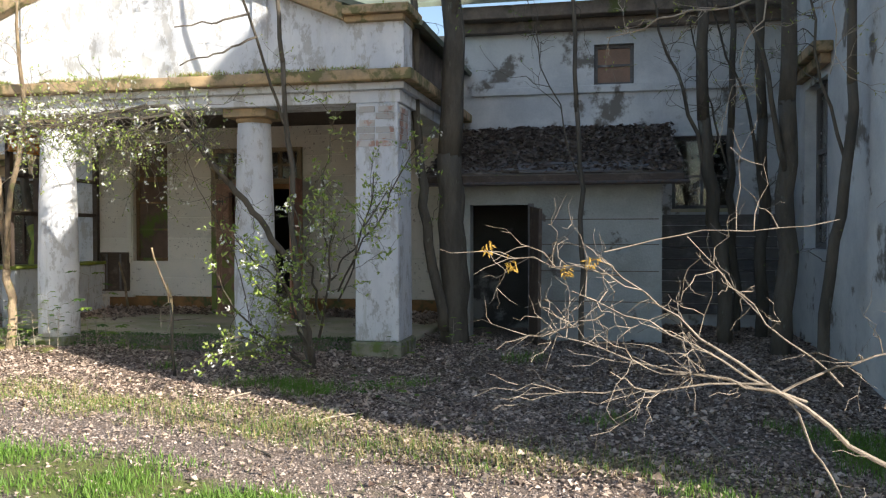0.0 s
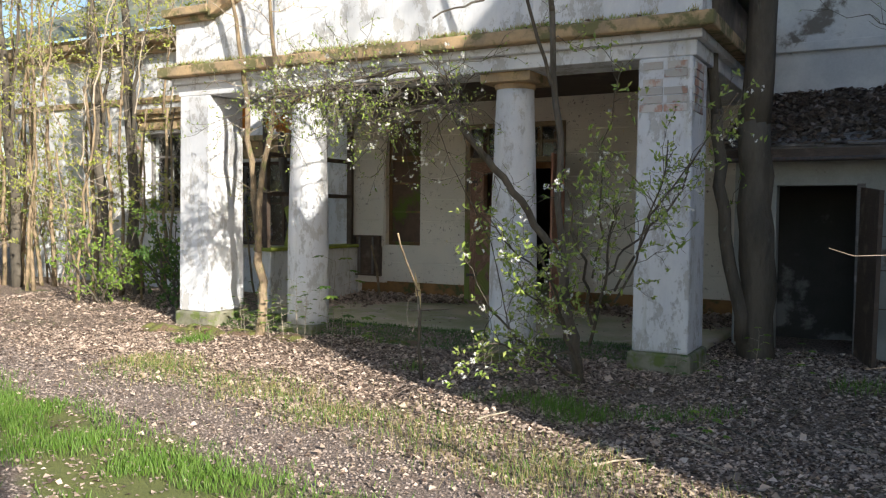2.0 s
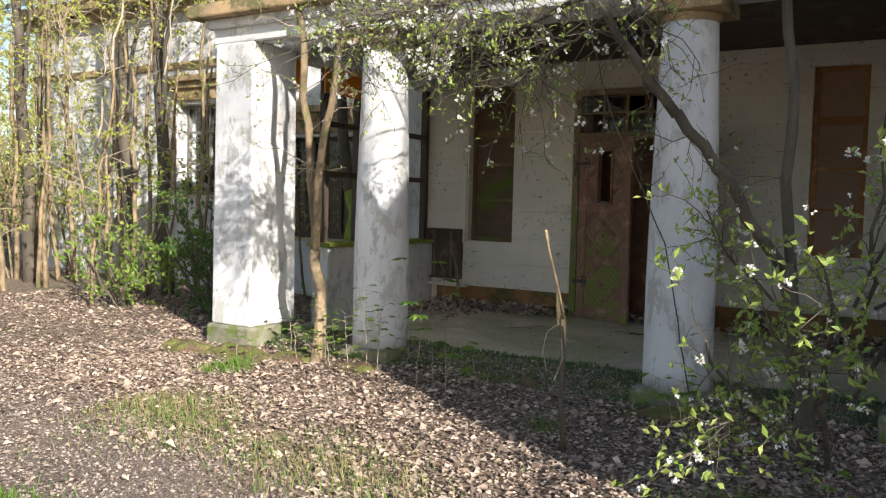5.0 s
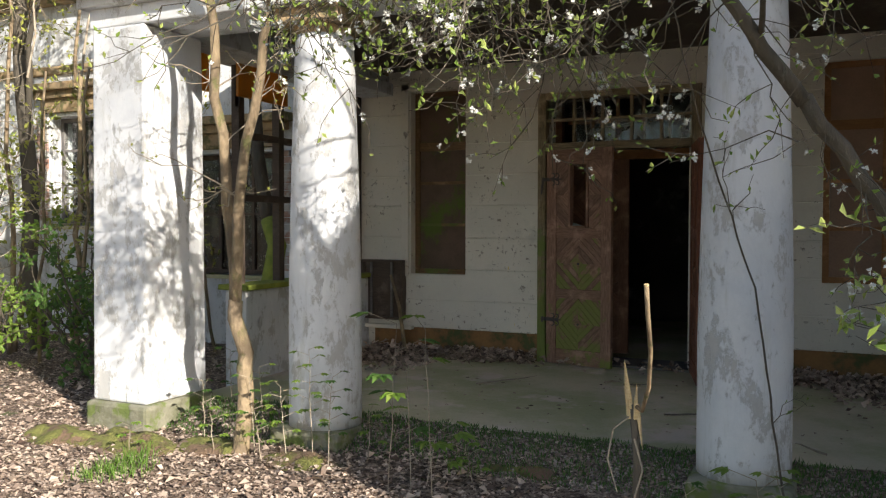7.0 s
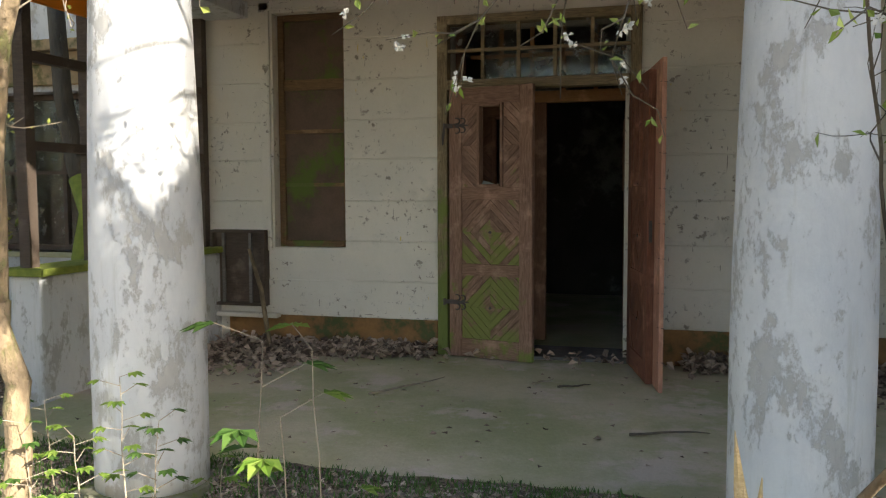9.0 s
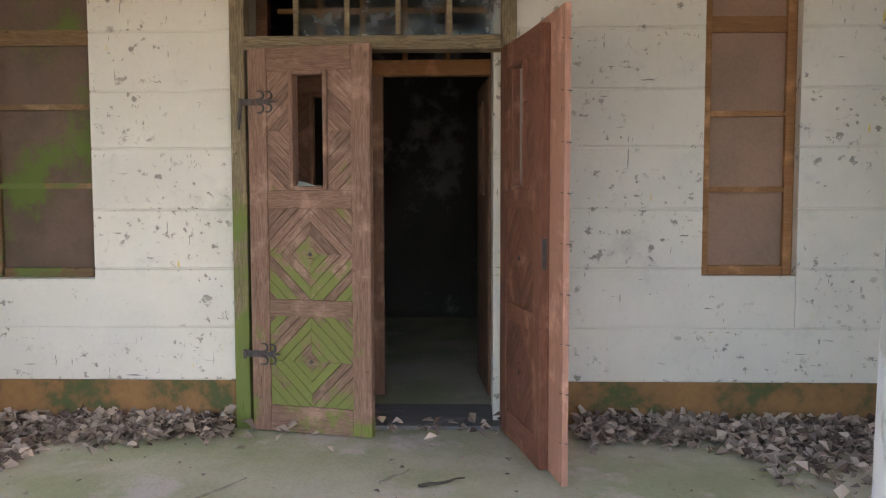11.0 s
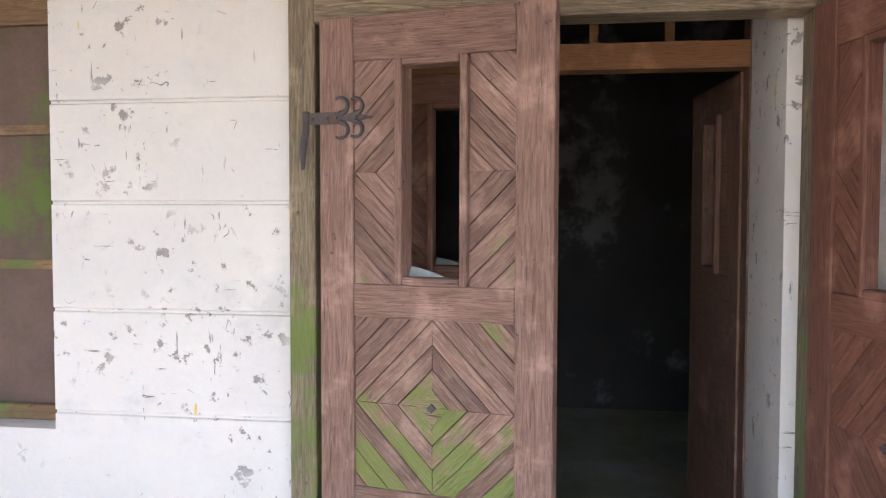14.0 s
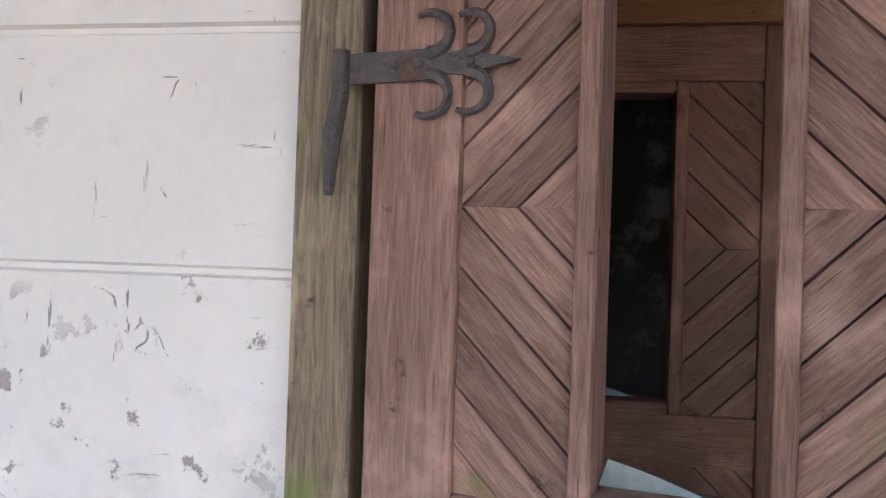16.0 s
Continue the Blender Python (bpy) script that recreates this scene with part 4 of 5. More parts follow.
def sprays(wood_geo, leaf_geo, pts, r, count, length, rad, leaf_len, per, droop=0.0, fan=0.5, flower=None, start=0.25, twigs=3):
    """Side twigs from a limb, each with leaves in loose tufts."""
    for _ in range(count):
        k = r.uniform(start, 1.0) * (len(pts) - 1)
        i = min(int(k), len(pts) - 2)
        p = pts[i].lerp(pts[i + 1], k - i)
        d = ((pts[i + 1] - pts[i]).normalized() * fan + unit(r) + Vector((0, 0, 0.15 - droop))).normalized()
        q = p + d * length * r.uniform(0.5, 1.2)
        tw = bent(p, q, r, length * 0.09, 5, sag=length * 0.05)
        wood_geo.tube(tw, [rad * (1 - 0.15 * j) for j in range(6)], 4)
        ends = [(tw, rad)]
        for _ in range(twigs):
            j = r.randint(1, 4)
            e = bent(tw[j], tw[j] + ((d + unit(r) * 1.2).normalized()) * length * r.uniform(0.25, 0.55), r, length * 0.05, 3)
            wood_geo.tube(e, [rad * 0.55, rad * 0.5, rad * 0.4, rad * 0.25], 3)
            ends.append((e, rad))
        for e, _ in ends:
            for _ in range(per):
                c = e[-1].lerp(e[max(0, len(e) - 3)], r.uniform(0, 1) ** 1.5)
                if flower is not None and r.random() < 0.1:
                    for _ in range(r.randint(1, 4)):
                        h = c + unit(r) * 0.022
                        for _ in range(5):
                            u = unit(r)
                            flower.leaf(h, u, u.orthogonal().normalized(), 0.016, 0.014)
                    continue
                u = (unit(r) + Vector((0, 0, 0.3))).normalized()
                leaf_geo.leaf(c, u, u.orthogonal().normalized(), leaf_len * r.uniform(0.6, 1.2), leaf_len * r.uniform(0.35, 0.55))


def tree(name, label, limbs, seed, bark, leaf_mat, leaf_len=0.05, count=8, length=0.5, per=4, flower=False, droop=0.0, wob=0.05, group="", rad=0.006, start=0.3, category="tree", sides=9, twigs=3):
    """limbs: (foot, tip, radius at the foot, radius at the tip, share of twigs)."""
    r = random.Random(seed)
    base = Vector(limbs[0][0])
    t = thing(name, label, category, base, group)
    crown, blossom, stems, grown = Geo(), Geo(), Geo(), 0
    for a, b, r0, r1, share in limbs:
        pts = bent(Vector(a) - base, Vector(b) - base, r, wob, 9)
        radii = [r0 + (r1 - r0) * (i / 9) for i in range(10)]
        if r0 > 0.02:
            part("limb" if grown else "trunk", Geo().tube(pts, radii, sides), bark, t, smooth=True)
            grown += 1
        else:
            stems.tube(pts, radii, 6)
        if share:
            sprays(stems, crown, pts, r, max(1, int(count * share)), length, rad, leaf_len, per, droop, 0.5, blossom if flower else None, start, twigs)
    if stems.v:
        tagged(part("twig", stems, bark if not grown else (TWIG if bark is BARK_PALE else bark), t), kind="stuff")
    if crown.v:
        part("crown", crown, leaf_mat, t)
    if blossom.v:
        part("blossom", blossom, PETAL, t, "white blossom")
    return t


# sapling with two stems before the porch
tree("sapling", "slim pale-barked sapling forking into two stems", [((-6.8, 9.15, -0.05), (-7.0, 9.32, 1.05), 0.058, 0.05, 0), ((-7.0, 9.32, 1.0), (-7.11, 9.2, 3.1), 0.042, 0.03, 0.8), ((-7.0, 9.32, 1.0), (-6.53, 9.1, 2.95), 0.04, 0.028, 0.8), ((-7.11, 9.2, 3.05), (-7.25, 8.9, 5.2), 0.03, 0.01, 1), ((-6.53, 9.1, 2.9), (-6.4, 8.8, 5.0), 0.028, 0.01, 1)], 3, BARK_PALE, LEAF_YELLOW, 0.032, 8, 0.55, 2, wob=0.04)
# leaning cherry at the right bay
tree("cherry_tree", "leaning dark-barked wild cherry in blossom", [((-2.75, 8.9, 0.0), (-2.9, 8.75, 1.2), 0.055, 0.045, 0.1), ((-2.9, 8.75, 1.15), (-3.45, 8.32, 2.06), 0.036, 0.032, 0.4), ((-3.45, 8.32, 2.04), (-4.0, 8.0, 2.85), 0.032, 0.02, 0.8), ((-2.85, 8.8, 0.8), (-2.95, 8.6, 3.4), 0.035, 0.026, 0.3), ((-2.95, 8.6, 3.35), (-3.1, 8.5, 5.6), 0.026, 0.012, 0.6), ((-2.95, 8.6, 2.7), (-3.05, 7.5, 4.4), 0.018, 0.012, 0.0), ((-3.0, 7.9, 3.7), (-3.6, 7.5, 3.5), 0.012, 0.007, 0.0), ((-3.0, 8.05, 3.5), (-3.6, 7.6, 3.15), 0.012, 0.007, 0.0),
     ((-4.0, 8.0, 2.83), (-5.5, 8.0, 2.7), 0.019, 0.006, 3.6), ((-3.9, 8.05, 2.7), (-5.1, 8.3, 2.5), 0.016, 0.005, 3.2), ((-3.9, 8.0, 2.75), (-4.9, 7.5, 2.6), 0.016, 0.005, 3.0), ((-3.8, 8.1, 2.6), (-4.5, 8.3, 2.3), 0.012, 0.005, 2.0), ((-4.2, 8.0, 2.85), (-5.9, 7.8, 2.55), 0.014, 0.005, 2.6), ((-3.6, 8.2, 2.3), (-3.5, 7.6, 2.75), 0.012, 0.005, 1.6)], 5, BARK, LEAF_SPRING, 0.036, 12, 0.6, 3, True, 0.45, twigs=4, rad=0.0045, wob=0.028)
tree("cherry_shrub", "low blossoming cherry shoots with fresh leaves", [((-2.6, 8.6, 0.05), (-2.5, 7.3, 1.25), 0.019, 0.008, 1.4), ((-2.7, 8.7, 0.05), (-3.0, 7.4, 0.9), 0.018, 0.007, 1.5), ((-2.55, 8.6, 0.4), (-1.9, 7.3, 1.6), 0.016, 0.006, 1.6), ((-2.5, 8.5, 0.6), (-2.3, 7.2, 1.9), 0.016, 0.005, 1.4), ((-2.6, 8.5, 0.3), (-2.9, 7.3, 0.55), 0.014, 0.005, 1.5), ((-2.7, 8.6, 0.7), (-3.1, 7.7, 1.5), 0.012, 0.005, 1.2), ((-2.3, 8.5, 0.8), (-1.7, 7.8, 2.1), 0.012, 0.005, 1.2), ((-2.3, 8.5, 0.9), (-1.2, 7.7, 2.4), 0.012, 0.005, 1.4), ((-2.4, 8.5, 1.0), (-1.45, 7.4, 1.9), 0.011, 0.005, 1.2), ((-2.5, 8.5, 1.0), (-1.9, 7.3, 2.6), 0.011, 0.005, 1.2), ((-2.7, 8.6, 0.5), (-2.75, 7.5, 1.0), 0.011, 0.005, 1.6)], 11, BARK, LEAF_SPRING, 0.055, 9, 0.42, 4, True, category="shrub", twigs=3, rad=0.004)
tree("vine", "thin dark bare vine rising before the column", [((-3.52, 9.2, 0.1), (-3.66, 8.88, 1.28), 0.006, 0.005, 0.3), ((-3.66, 8.88, 1.28), (-3.85, 8.4, 2.0), 0.005, 0.004, 0.5), ((-3.85, 8.4, 2.0), (-4.0, 8.1, 2.85), 0.004, 0.003, 0)], 17, BARK, LEAF_GREEN, 0.04, 4, 0.35, 1, category="vine", wob=0.008, rad=0.003)
bs = thing("broken_sapling", "snapped sapling with a pale splintered top and bent shoot", "sapling", (-4.06, 8.2, 0.0))
part("trunk", Geo().tube([(0.03, 0.02, -0.05), (0.0, 0, 0.3), (0.008, 0, 0.6), (-0.01, 0, 0.84)], [0.018, 0.016, 0.016, 0.018], 8), BARK, bs, smooth=True)
g = Geo()
for a, b, r0 in (((-0.02, 0, 0.78), (-0.045, -0.01, 1.02), 0.016), ((0.0, -0.01, 0.78), (0.008, -0.02, 0.93), 0.011), ((0.005, 0.0, 0.84), (0.035, -0.03, 0.66), 0.009), ((-0.015, -0.01, 0.82), (-0.03, -0.01, 0.94), 0.009)):
    g.tube([Vector(a), Vector(a).lerp(Vector(b), 0.5), Vector(b)], [r0, r0 * 0.8, 0.001], 5)
part("splinter", g, PALE_SPLINTER, bs, "pale torn wood")
part("shoot", Geo().tube([(0.0, 0, 0.83), (0.05, -0.12, 0.84), (0.11, -0.3, 0.97), (0.15, -0.48, 1.13), (0.162, -0.6, 1.28), (0.165, -0.64, 1.37)], [0.008, 0.008, 0.0085, 0.008, 0.008, 0.0085], 7), BARK_PALE, bs, smooth=True)
part("shoot_cut", Geo().tube([(0.165, -0.64, 1.368), (0.165, -0.642, 1.374)], [0.0085, 0.008], 7), PALE_SPLINTER, bs)
for pts in (((-0.01, 0, 0.8), (-0.08, -0.05, 0.74), (-0.1, -0.06, 0.62), (-0.05, -0.1, 0.5)), ((0.0, -0.02, 0.7), (0.05, -0.1, 0.6), (0.02, -0.15, 0.47))):
    part("twig", Geo().tube(pts, [0.005, 0.004, 0.004, 0.002][:len(pts)], 5), TWIG, bs)
# trees by the annex and the wing
tree("ivy_tree", "thick dark trunk with flaking bark beside the annex door", [((-1.42, 10.5, -0.05), (-1.5, 10.45, 2.5), 0.19, 0.155, 0), ((-1.5, 10.45, 2.45), (-1.42, 10.3, 7.0), 0.155, 0.09, 0.6), ((-1.55, 10.3, 0.3), (-1.8, 10.1, 2.6), 0.07, 0.055, 0.2), ((-1.8, 10.1, 2.55), (-2.0, 9.9, 6.5), 0.055, 0.03, 0.5), ((-1.5, 10.4, 4.0), (-0.6, 9.6, 6.0), 0.05, 0.02, 0.8)], 21, BARK, LEAF_GREEN, 0.05, 8, 0.8, 3)
for i, (x, y, r0, dx) in enumerate(((1.95, 11.4, 0.1, -0.3), (2.45, 11.9, 0.085, 0.0), (2.4, 10.3, 0.12, 0.05), (2.55, 9.0, 0.06, 0.25), (2.2, 12.3, 0.06, -0.1), (0.15, 10.3, 0.035, -0.05))):
    tree("dark_tree", "slim dark tree trunk standing close to the wing", [((x, y, -0.05), (x + dx, y - 0.1, 3.0), r0, r0 * 0.8, 0.1), ((x + dx, y - 0.1, 2.95), (x + dx * 1.4 - 0.1, y - 0.3, 7.0), r0 * 0.8, r0 * 0.4, 1.0), ((x + dx * 0.8, y - 0.1, 2.2), (x + dx - 0.7, y - 0.5, 4.6), r0 * 0.3, r0 * 0.12, 1.0)], 30 + i, BARK, LEAF_GREEN, 0.035, 9, 0.7, 1, group="trees by the wing", wob=0.06)
# unseen bare trees on the sunny side of the clearing, added to cast branch shadows
for i, (x, y, r0, h) in enumerate(((8.2, 1.6, 0.05, 11.0), (6.2, -2.2, 0.045, 10.0), (9.5, -3.4, 0.06, 12.0), (4.4, -1.6, 0.035, 7.5), (10.8, 0.6, 0.06, 12.5))):
    tree("shadow_tree", "unseen tall slim bare tree, added to cast fine branch shadows", [((x, y, -0.05), (x + 0.2, y, h * 0.5), r0, r0 * 0.7, 0.3), ((x + 0.2, y, h * 0.49), (x - 0.1, y + 0.2, h), r0 * 0.7, 0.012, 1.4), ((x + 0.1, y, h * 0.35), (x - 1.4, y + 0.5, h * 0.8), r0 * 0.5, 0.01, 1.2), ((x + 0.15, y, h * 0.42), (x + 1.3, y - 0.6, h * 0.85), r0 * 0.5, 0.01, 1.2), ((x + 0.1, y, h * 0.55), (x - 0.7, y - 0.9, h * 0.95), r0 * 0.4, 0.01, 1.2)], 70 + i, BARK, LEAF_YELLOW, 0.03, 10, 1.2, 1, group="bare trees", wob=0.05, rad=0.012)
# bare arching branches
tree("bare_shrub", "bare arching shrub branches with a few yellow catkins", [
    ((2.298, 4.617, 0.017), (1.405, 4.702, 0.697), 0.0168, 0.012, 0.1),
    ((1.405, 4.702, 0.697), (0.513, 4.745, 1.377), 0.0102, 0.0036, 1.2),
    ((1.405, 4.702, 0.697), (0.258, 4.787, 0.952), 0.0084, 0.003, 1.4),
    ((1.533, 4.702, 0.655), (0.725, 4.702, 0.808), 0.0084, 0.003, 0.9),
    ((0.598, 4.745, 1.292), (-0.125, 4.787, 1.42), 0.0048, 0.0024, 0.9),
    ((0.513, 4.787, 1.08), (-0.082, 4.787, 0.867), 0.0048, 0.0024, 1.2),
    ((1.405, 4.702, 0.697), (2.043, 4.617, 0.995), 0.0084, 0.0036, 1),
    ((1.448, 4.702, 0.655), (1.703, 4.532, 0.06), 0.0072, 0.0048, 0.4),
    ((0.513, 4.702, 1.42), (1.703, 4.787, 1.59), 0.0036, 0.0024, 0.4),
    ((1.363, 4.702, 0.74), (0.088, 4.617, 0.655), 0.006, 0.0024, 1.0),
    ((1.703, 4.702, 0.74), (0.938, 4.702, 1.505), 0.006, 0.0024, 0.9),
    ((1.533, 4.702, 0.655), (0.343, 4.702, 1.207), 0.0072, 0.0024, 1.2),
    ((1.873, 4.617, 0.655), (2.213, 4.617, 1.675), 0.006, 0.0024, 0.8)],
    41, BRANCH_GREY, CATKIN, 0.045, 8, 0.42, 0, category="shrub", wob=0.03, rad=0.0035, twigs=2)
r = random.Random(4)
g = Geo()
for c in ((0.003, 4.787, 1.352), (0.3, 4.77, 1.318), (0.445, 4.745, 1.369), (-0.125, 4.787, 1.437)):
    for _ in range(22):
        u = (unit(r) - Vector((0, 0, 0.6))).normalized()
        g.leaf(Vector(c) + unit(r) * 0.03, u, u.orthogonal().normalized(), 0.04, 0.012)
tagged(part("catkins", g, CATKIN), "small yellow catkin tufts on bare branches", "catkins", kind="stuff")
# overhanging twigs near the top of the view
tree("overhanging_branch", "thin budding branch hanging into the clearing", [((2.8, 8.85, 4.6), (1.6, 6.3, 3.2), 0.02, 0.008, 0.4), ((1.6, 6.3, 3.2), (0.5, 6.2, 2.9), 0.008, 0.004, 1.0), ((1.6, 6.3, 3.2), (1.3, 6.2, 2.3), 0.006, 0.003, 0.6), ((2.2, 6.4, 3.9), (2.0, 6.3, 2.6), 0.006, 0.003, 0.8)], 51, TWIG, LEAF_YELLOW, 0.03, 7, 0.4, 2, category="branch", rad=0.004)

# thicket at the far end of the facade
r = random.Random(99)
for i in range(46):
    x, y = r.uniform(-16.5, -9.6), r.uniform(9.8, 12.5)
    if i > 28:
        x, y = r.uniform(-24, -14), r.uniform(7.5, 18)
        if x > -18 and y > 12.0:
            y = r.uniform(8, 12)
    if x + 0.6 * y > -1.2 - 0.4 and x > -10.2:
        continue
    h, lean = r.uniform(3.8, 7.5), r.uniform(-0.5, 0.5)
    rad = r.uniform(0.018, 0.05)
    tree("young_tree", "thin young tree with sparse yellow-green spring leaves", [((x, y, -0.05), (x + lean, y + r.uniform(-.3, .3), h * 0.6), rad, rad * 0.6, 0.7), ((x + lean, y, h * 0.58), (x + 1.6 * lean, y + r.uniform(-.4, .4), h), rad * 0.6, 0.006, 1.2)], 200 + i, BARK_PALE, LEAF_YELLOW, 0.07, 12, 0.8, 5, group="thicket trees", wob=0.06, sides=6, twigs=2)
for i in range(3):
    x, y = (-11.6, -12.9, -14.5)[i], (11.5, 11.9, 11.2)[i]
    tree("thicket_tree", "darker trunk standing before the sunlit facade", [((x, y, -0.05), (x - 0.25, y, 3.5), 0.1, 0.08, 0.1), ((x - 0.25, y, 3.45), (x - 0.3, y - 0.2, 8), 0.08, 0.03, 1.4), ((x - 0.2, y, 2.6), (x + 0.8, y - 0.4, 5.5), 0.04, 0.015, 1)], 300 + i, BARK, LEAF_YELLOW, 0.06, 12, 0.9, 4, group="thicket trees")
for i, (x, y) in enumerate(((-9.6, 10.6), (-10.3, 11.1), (-10.9, 10.3))):
    limbs = [((x, y, 0), (x + math.cos(a) * 0.5, y + math.sin(a) * 0.45 - 0.1, 1.0 + 0.35 * math.sin(3 * a)), 0.018, 0.007, 1) for a in np.linspace(0, 5.6, 8)]
    tree("elder_bush", "leafy green elder bush beside the pillar", limbs, 400 + i, BARK, LEAF_GREEN if i else LEAF_DEEP, 0.08, 6, 0.45, 5, group="elder bushes", category="bush")
# dense undergrowth closing the far side
for i in range(18):
    x, y = r.uniform(-22, -13.5), r.uniform(10.2, 12.4)
    if i > 9:
        x, y = r.uniform(-27, -18.5), r.uniform(8.5, 18)
    limbs = [((x + r.uniform(-.3, .3), y + r.uniform(-.3, .3), -0.05), (x + r.uniform(-1.1, 1.1), y + r.uniform(-.9, .9), r.uniform(1.6, 3.6)), 0.019, 0.006, 1) for _ in range(9)]
    tree("thicket_shrub", "tangled shrub with thin stems and new leaves", limbs, 440 + i, BRANCH_GREY if i % 2 else BARK_PALE, LEAF_SPRING if i % 3 else LEAF_YELLOW, 0.07, 8, 0.7, 4, group="thicket shrubs", category="shrub", rad=0.008)
# woods beyond
for i in range(70):
    a = r.uniform(0, 1)
    x, y = (r.uniform(-70, -20), r.uniform(-6, 45)) if i < 50 else (r.uniform(-60, -6), r.uniform(-22, -10))
    h = r.uniform(8, 14)
    tree("woodland_tree", "distant woodland tree in thin spring leaf", [((x, y, -0.1), (x + r.uniform(-.4, .4), y, h * 0.5), 0.14, 0.1, 0.4), ((x, y, h * 0.48), (x + r.uniform(-1, 1), y + r.uniform(-1, 1), h), 0.1, 0.02, 1.3), ((x, y, h * 0.4), (x + r.uniform(-2, 2), y + r.uniform(-2, 2), h * 0.8), 0.06, 0.02, 1)], 500 + i, BARK_PALE if i % 2 else BARK, LEAF_YELLOW, 0.24, 13, 2.2, 7, group="woodland", wob=0.15, rad=0.02, sides=6, start=0.1, twigs=2)

# mossy trunk inside the open screen
mt = thing("mossy_trunk", "bent moss-covered trunk growing behind the parapet", "trunk", (-8.7, 11.9, 0.0))
part("stem", Geo().tube([(0.05, 0, -0.05), (0.0, 0, 0.6), (0.1, 0.0, 1.1), (0.12, 0.05, 1.35), (-0.03, 0.1, 1.62)], [0.12, 0.11, 0.1, 0.1, 0.085], 10), MOSS_BARK, mt, "bright moss cover", smooth=True)
part("upper_stem", Geo().tube([(-0.01, 0.09, 1.58), (-0.06, 0.11, 1.7), (-0.2, 0.15, 2.3), (-0.3, 0.2, 3.3)], [0.07, 0.075, 0.07, 0.06], 10), BARK, mt, smooth=True)


# saplings and weeds at the porch edge
def weed(x, y, z, h, n, size, mat, label, seed):
    q = random.Random(seed)
    t = thing("seedling", label, "plant", (x, y, z), "seedlings at the porch")
    s, lf = Geo(), Geo()
    tip = Vector((q.uniform(-.08, .08), q.uniform(-.08, .08), h))
    pts = bent((0, 0, 0), tip, q, 0.01, 5)
    s.tube(pts, [0.0035, 0.003, 0.003, 0.0025, 0.002, 0.0015], 5)
    for i in range(n):
        k = 0.35 + 0.65 * i / max(1, n - 1)
        p = Vector((0, 0, 0)).lerp(tip, k)
        a = 2.4 * i
        e = p + Vector((math.cos(a), math.sin(a), 0.35)) * size * 1.3
        s.tube([p, e], [0.002, 0.0015], 4)
        for j in range(5):
            b = a + (j - 2) * 0.55
            u = Vector((math.cos(b), math.sin(b), -0.25)).normalized()
            lf.leaf(e, u, Vector((-math.sin(b), math.cos(b), 0)), size * (1 - 0.12 * abs(j - 2)), size * 0.42)
    part("stem", s, TWIG, t)
    part("leaves", lf, mat, t)


for i, (x, y, h, n) in enumerate(((-5.62, 8.95, 0.98, 5), (-5.33, 8.93, 0.95, 2), (-5.5, 9.0, 0.7, 4), (-6.75, 9.2, 0.5, 8), (-6.3, 9.2, 0.7, 14), (-6.5, 9.2, 0.45, 10), (-7.5, 9.9, 0.55, 8), (-5.45, 9.1, 0.3, 4), (-3.6, 9.0, 0.3, 5), (-3.3, 8.95, 0.25, 5), (-7.0, 9.1, 0.35, 7), (-1.3, 9.6, 0.4, 7), (-1.9, 8.9, 0.3, 7), (-1.6, 9.0, 0.25, 7), (-2.5, 8.0, 0.2, 6), (-1.5, 7.0, 0.3, 8), (-1.2, 7.2, 0.25, 8), (-0.9, 9.2, 0.35, 7), (-6.15, 9.15, 0.55, 12), (-6.62, 9.1, 0.35, 9), (-6.9, 9.5, 0.5, 9), (-7.3, 9.35, 0.4, 8), (-5.95, 9.3, 0.3, 7), (-3.5, 9.15, 0.32, 6), (-3.95, 9.1, 0.25, 6), (-7.6, 8.95, 0.22, 6), (-5.2, 9.2, 0.25, 6), (-7.2, 10.6, 0.42, 10))):
    weed(x, y, ground_height(x, y), h, n, 0.13 if h > 0.6 and n < 6 else (0.1 if n < 6 else 0.06), LEAF_GREEN if i % 3 else LEAF_DEEP, "young green seedling with spread leaves", 600 + i)


def moss_mound(x, y, w, d, h, seed):
    g = Geo()
    n = 18
    for j in range(n + 1):
        for i in range(n + 1):
            u, v = 2 * i / n - 1, 2 * j / n - 1
            px, py = x + u * w, y + v * d
            k = max(0.0, 1 - u * u - v * v) ** 0.6
            g.v.append((px, py, ground_height(px, py) - 0.03 + k * h * (0.7 + 0.6 * noise.noise(Vector((px * 5, py * 5, seed))))))
    g.f = [(j * (n + 1) + i, j * (n + 1) + i + 1, (j + 1) * (n + 1) + i + 1, (j + 1) * (n + 1) + i) for j in range(n) for i in range(n)]
    tagged(part("moss_cushion", g, CUSHION, smooth=True), "low cushion of yellow-green moss at the porch foot", "moss", "moss cushions")


for i, (x, y, w, d, h) in enumerate(((-8.3, 9.0, 0.35, 0.2, 0.14), (-7.7, 9.05, 0.45, 0.2, 0.13), (-7.1, 9.2, 0.3, 0.18, 0.12), (-6.4, 9.15, 0.35, 0.15, 0.1), (-4.9, 9.5, 0.7, 0.12, 0.08), (-3.7, 9.2, 0.4, 0.14, 0.1))):
    moss_mound(x, y, w, d, h, i)


